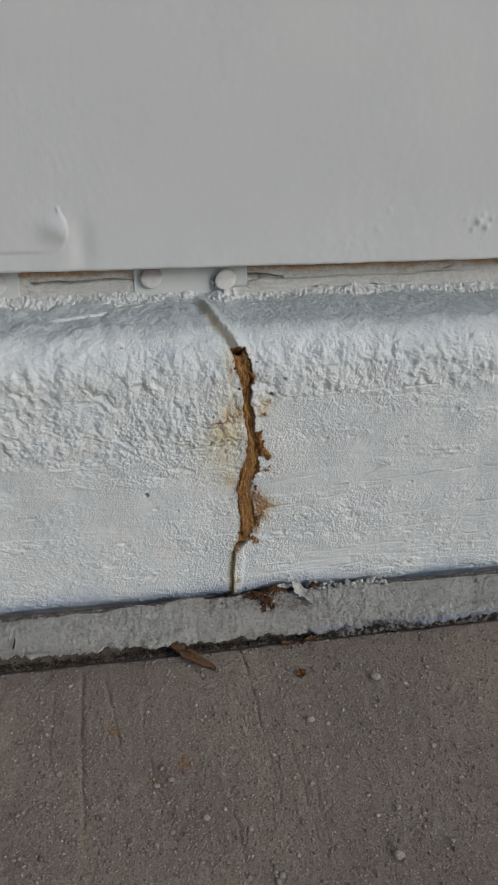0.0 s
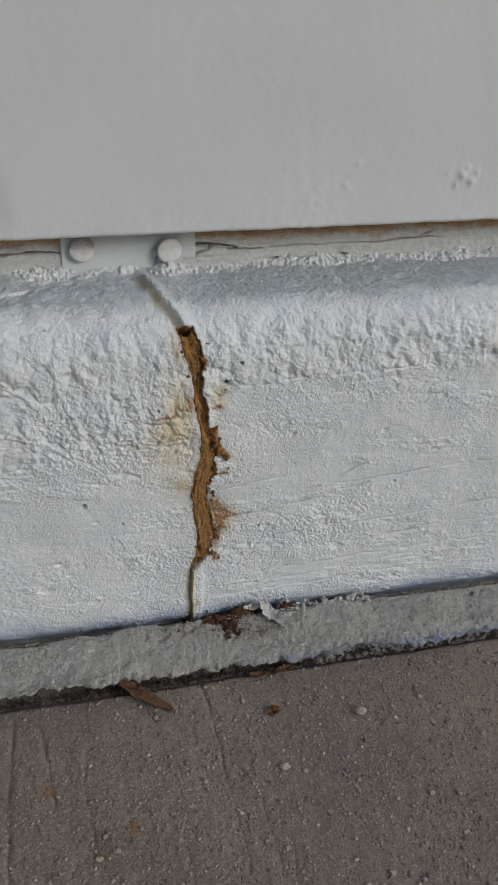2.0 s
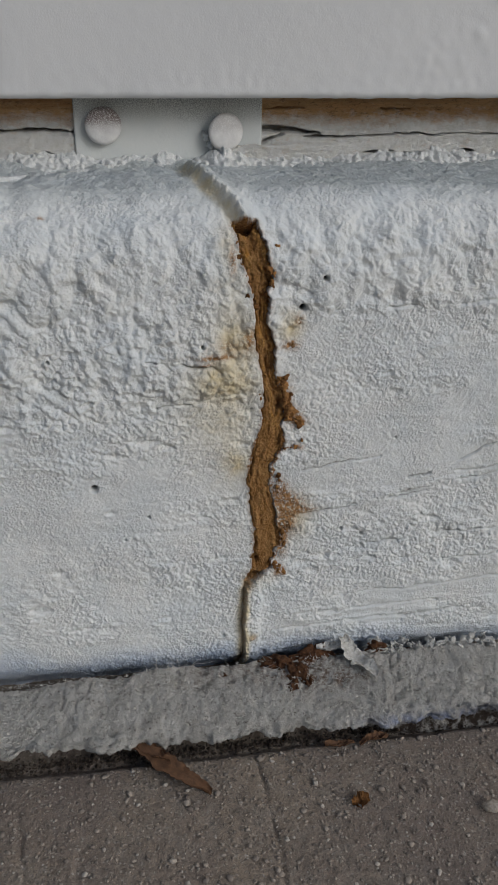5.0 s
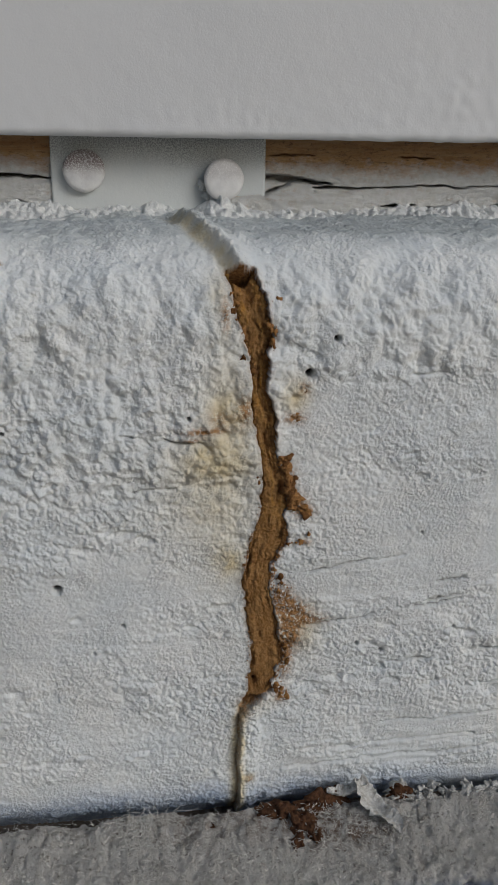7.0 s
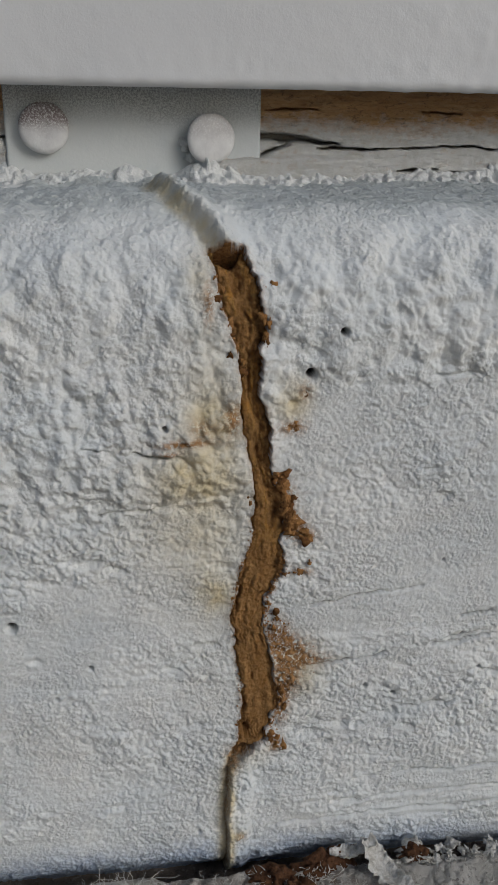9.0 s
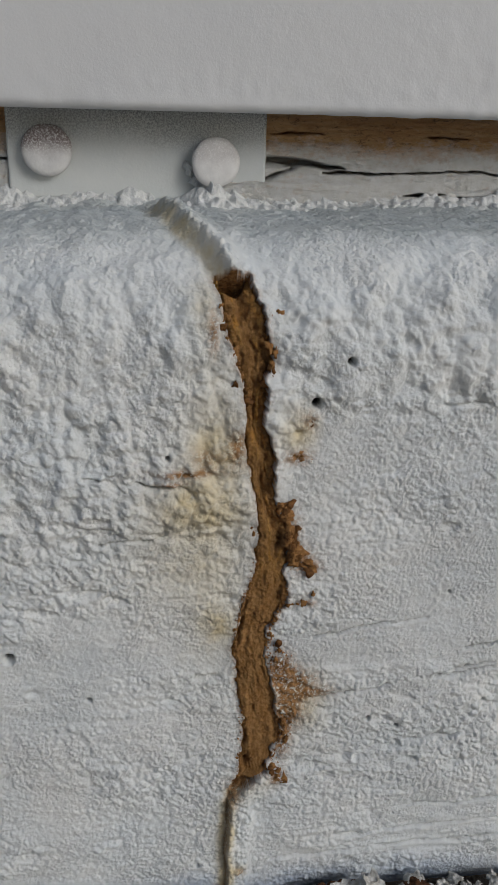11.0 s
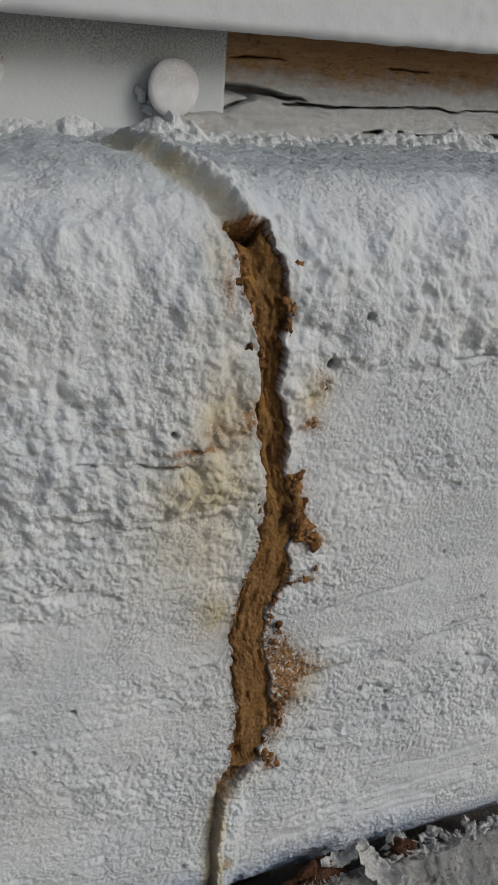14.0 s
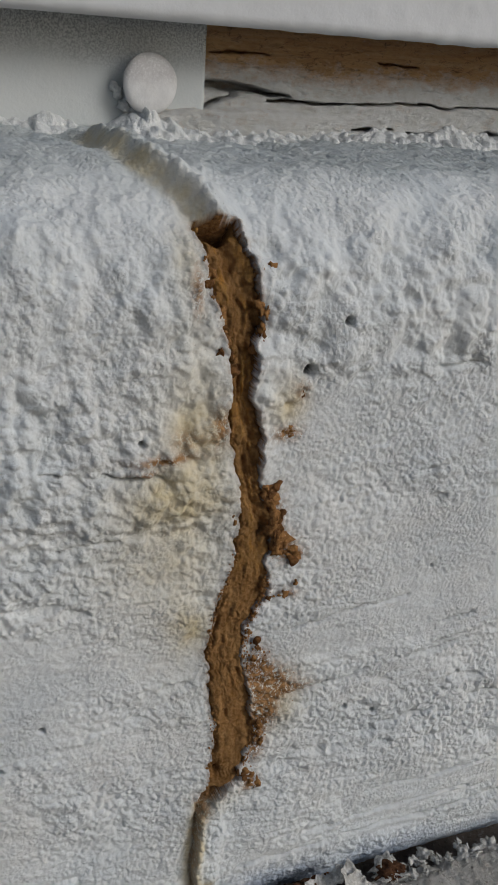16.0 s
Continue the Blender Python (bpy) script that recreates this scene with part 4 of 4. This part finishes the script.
rng = random.Random(11)
for px, py, r, tone in ((108.5, 241.5, 2.1, M_STONE), (76.3, 224.2, 1.7, M_STONE), (92, 164, 2.0, M_STONE), (14.5, 203.5, 1.3, M_STONE), (20, 205, 1.2, M_STONE), (98, 182, 1.2, M_STONE), (70, 196, 0.9, M_STONE), (120, 205, 1.1, M_STONE), (44, 216, 0.9, M_STONE), (30, 188, 1.5, M_STONE), (86, 205, 0.9, M_STONE), (112, 222, 0.8, M_STONE), (-20, 214, 1.2, M_STONE), (36, 232, 0.7, M_STONE), (132, 232, 0.8, M_STONE), (147, 224, 0.9, M_STONE), (125, 190, 1.0, M_STONE)):
    bm = lump((r * MM, r * 0.8 * MM, r * 0.55 * MM), rng.uniform(0, 50), 0.35)
    ob = part("pebble", bm, tone)
    ob.location = (px * MM, py * MM, resting(px * MM, py * MM) + r * 0.35 * MM)
    tagged(ob, "small pale pebble lying on the concrete", "pebble", "pebbles on the slab")


def leaf_scrap(name, a, b, width, curl, seed, label, lift=0.0006, mat=M_LEAF):
    """A torn, curled strip of dry leaf between two points."""
    a, b = Vector(a), Vector(b)
    along = b - a
    across = Vector((-along.y, along.x, 0)).normalized()
    t, u = np.meshgrid(np.linspace(0, 1, 60), np.linspace(-1, 1, 16), indexing="ij")
    w = width * (0.35 + 0.65 * np.sin(np.clip(t * 0.9 + 0.08, 0, 1) * math.pi)) * (1 + 0.7 * fbm(t, u * 0.05, 0.10, seed, 4, 0.65))
    z = lift + curl * u * u * (1 + fbm(t, 0 * t, 0.3, seed + 2)) + 0.4 * curl * np.sin(t * 7 + seed) + 0.0009 * fbm(t * 0.02, u * 0.005, 0.006, seed + 5, 3, 0.5)
    top = np.stack([along.x * t + across.x * u * w, along.y * t + across.y * u * w, along.z * t + z], -1)
    under = top.copy()
    under[..., 2] -= 0.00022
    closed = np.concatenate([top, under[:, ::-1], top[:, :1]], 1)
    me = sheet(name, closed, mat)
    ob = part(name, me)
    ob.location = a
    return tagged(ob, label, name.replace("_", " "))


leaf_scrap("leaf_scrap", (0.0255, 0.2700, 0.0035), (0.0435, 0.2545, 0.0008), 0.0023, 0.0012, 3, "dark brown torn dry leaf scrap lying against the ledge")
leaf_scrap("leaf_scrap", (0.0270, 0.2705, 0.0030), (0.0350, 0.2640, 0.0022), 0.0018, 0.0010, 8, "dark brown torn dry leaf scrap lying against the ledge")
leaf_scrap("leaf_scrap", (0.0740, 0.2655, 0.0006), (0.0815, 0.2650, 0.0008), 0.0010, 0.0006, 14, "thin brown leaf sliver in the joint at the slab's edge")
leaf_scrap("leaf_scrap", (0.0830, 0.2650, 0.0006), (0.0905, 0.2660, 0.0010), 0.0011, 0.0008, 17, "thin brown leaf sliver in the joint at the slab's edge")
leaf_scrap("bark_chip", (0.0762, 0.2470, 0.0004), (0.0805, 0.2475, 0.0005), 0.0016, 0.0008, 21, "small reddish brown bark chip on the concrete", 0.0006, M_CRUMB)
leaf_scrap("paint_flake", (0.0840, 0.2905, 0.0118), (0.0905, 0.2785, 0.0085), 0.0024, 0.0016, 27, "curled white paint flake lying on the ledge", 0.0008, M_FLAKE)
leaf_scrap("paint_flake", (0.0770, 0.2905, 0.0100), (0.0860, 0.2900, 0.0118), 0.0015, 0.0010, 33, "curled white paint flake lying on the ledge", 0.0008, M_FLAKE)
for k in range(34):
    px, py, sx = 91 + 36 * (k + rng.random()) / 34, rng.uniform(287, 292), rng.uniform(0.6, 1.7)
    bm = lump((sx * MM, sx * rng.uniform(0.5, 0.8) * MM, sx * rng.uniform(0.3, 0.5) * MM), rng.uniform(0, 80), 1.2, 3)
    ob = part("paint_crumb", bm, M_FLAKE)
    ob.location = (px * MM, py * MM, 0.0094 + 0.3 * sx * MM)
    ob.rotation_euler = (rng.uniform(-0.9, 0.9), rng.uniform(-0.9, 0.9), rng.uniform(0, 6))
    tagged(ob, "crumpled grey-white paint crumb at the wall's foot", "paint flake", "paint crumbs on the ledge")
leaf_scrap("seed_husk", (-0.0372, 0.2715, 0.0080), (-0.0366, 0.2755, 0.0100), 0.0004, 0.0002, 77, "tiny black seed husk stuck to the ledge", 0.0006, M_DIRT)

for px, py, pz, sx, sy, sz in ((66.5, 287.5, 9.5, 3.2, 2.2, 2.0), (70.5, 284.0, 9.0, 2.4, 2.4, 2.4), (68.5, 281.0, 8.0, 1.6, 2.2, 1.6), (72.5, 281.5, 8.2, 1.3, 2.4, 1.8), (74.5, 289.5, 9.5, 3.6, 1.8, 2.2), (79, 291, 9.6, 2.6, 1.6, 1.8), (94, 290, 10.0, 2.4, 1.5, 1.5), (62.5, 288.5, 9.2, 1.6, 1.4, 1.2), (51, 285.5, 9.0, 0.9, 0.9, 0.7)):
    bm = lump((sx * MM, sy * MM, sz * MM), rng.uniform(0, 60), 0.75, 4)
    ob = part("mud_clod", bm, M_CLOD)
    ob.location = (px * MM, py * MM, pz * MM)
    tagged(ob, "crumbling brown mud clod fallen onto the ledge", "mud clod", "mud clods at the crack's foot")


def strand(bm, p, way, length, thick, bend, sides=3, steps=5):
    """One thin bent fibre."""
    q, rows = Vector(p), []
    d = Vector(way).normalized()
    for k in range(steps + 1):
        n1 = d.orthogonal().normalized()
        n2 = d.cross(n1)
        r = thick * (1 - 0.5 * k / steps)
        rows.append([bm.verts.new(q + r * (math.cos(a) * n1 + math.sin(a) * n2)) for a in (0, 2.1, 4.2)])
        q = q + d * length / steps
        d = (d + Vector([rng.gauss(0, bend) for _ in range(3)])).normalized()
    for a, b in zip(rows, rows[1:]):
        for k in range(3):
            bm.faces.new((a[k], a[(k + 1) % 3], b[(k + 1) % 3], b[k]))


bm = bmesh.new()
for k in range(7500):
    px, py = rng.uniform(-0.05, 0.19), rng.uniform(0.2682, 0.2885)
    pz = float(np.interp(py, (0.2685, 0.270, 0.273, 0.281, 0.288, 0.2895), (0.0058, 0.0066, 0.0073, 0.0086, 0.0094, 0.0088))) + rng.uniform(0.0002, 0.0016)
    strand(bm, (px, py, pz), (rng.gauss(0, 1), rng.gauss(0, 0.8), rng.gauss(0.05, 0.25)), rng.uniform(0.0007, 0.0022), rng.uniform(0.00004, 0.00009), 0.7, steps=3)
tagged(part("dust_fibres", bm, M_LINT), "pale dust fibres matted over the mortar ledge", "dust", kind="stuff")

bm = bmesh.new()
for k in range(90):
    strand(bm, (0.036 + rng.gauss(0, 0.0035), 0.2855 + rng.gauss(0, 0.0018), 0.0100 + rng.uniform(0, 0.001)), (rng.gauss(0, 1), rng.gauss(0, 0.7), rng.uniform(0, 0.7)), rng.uniform(0.003, 0.008), rng.uniform(0.00005, 0.0001), 0.4, steps=7)
tagged(part("lint_tuft", bm, M_LINT), "tuft of pale lint and root hairs on the ledge", "lint")

rs = np.random.RandomState(12)
gx, gy = rs.uniform(-0.055, 0.195, 13000), rs.uniform(0.150, 0.266, 13000)
gr = rs.uniform(0.00018, 0.00044, 13000) + 0.0006 * rs.random_sample(13000) ** 12
tagged(part("sand_grains", scatter("sand_grains", np.stack([gx, gy, floor_height(gx, gy) + gr * 0.22], -1), gr, M_SAND, 13)), "fine sandy grit bound into the worn concrete", "sand", kind="stuff")

gx, gy = rs.uniform(-0.06, 0.20, 3500), 0.2710 + rs.normal(0, 0.0012, 3500)
gr = rs.uniform(0.00015, 0.0005, 3500)
soil = scatter("joint_soil", np.stack([gx, gy, rs.uniform(-0.0030, -0.0006, 3500)], -1), gr, M_DIRT, 15)
tagged(part("joint_soil", soil), "dark crumbly soil in the joint between ledge and slab", "soil", kind="stuff")
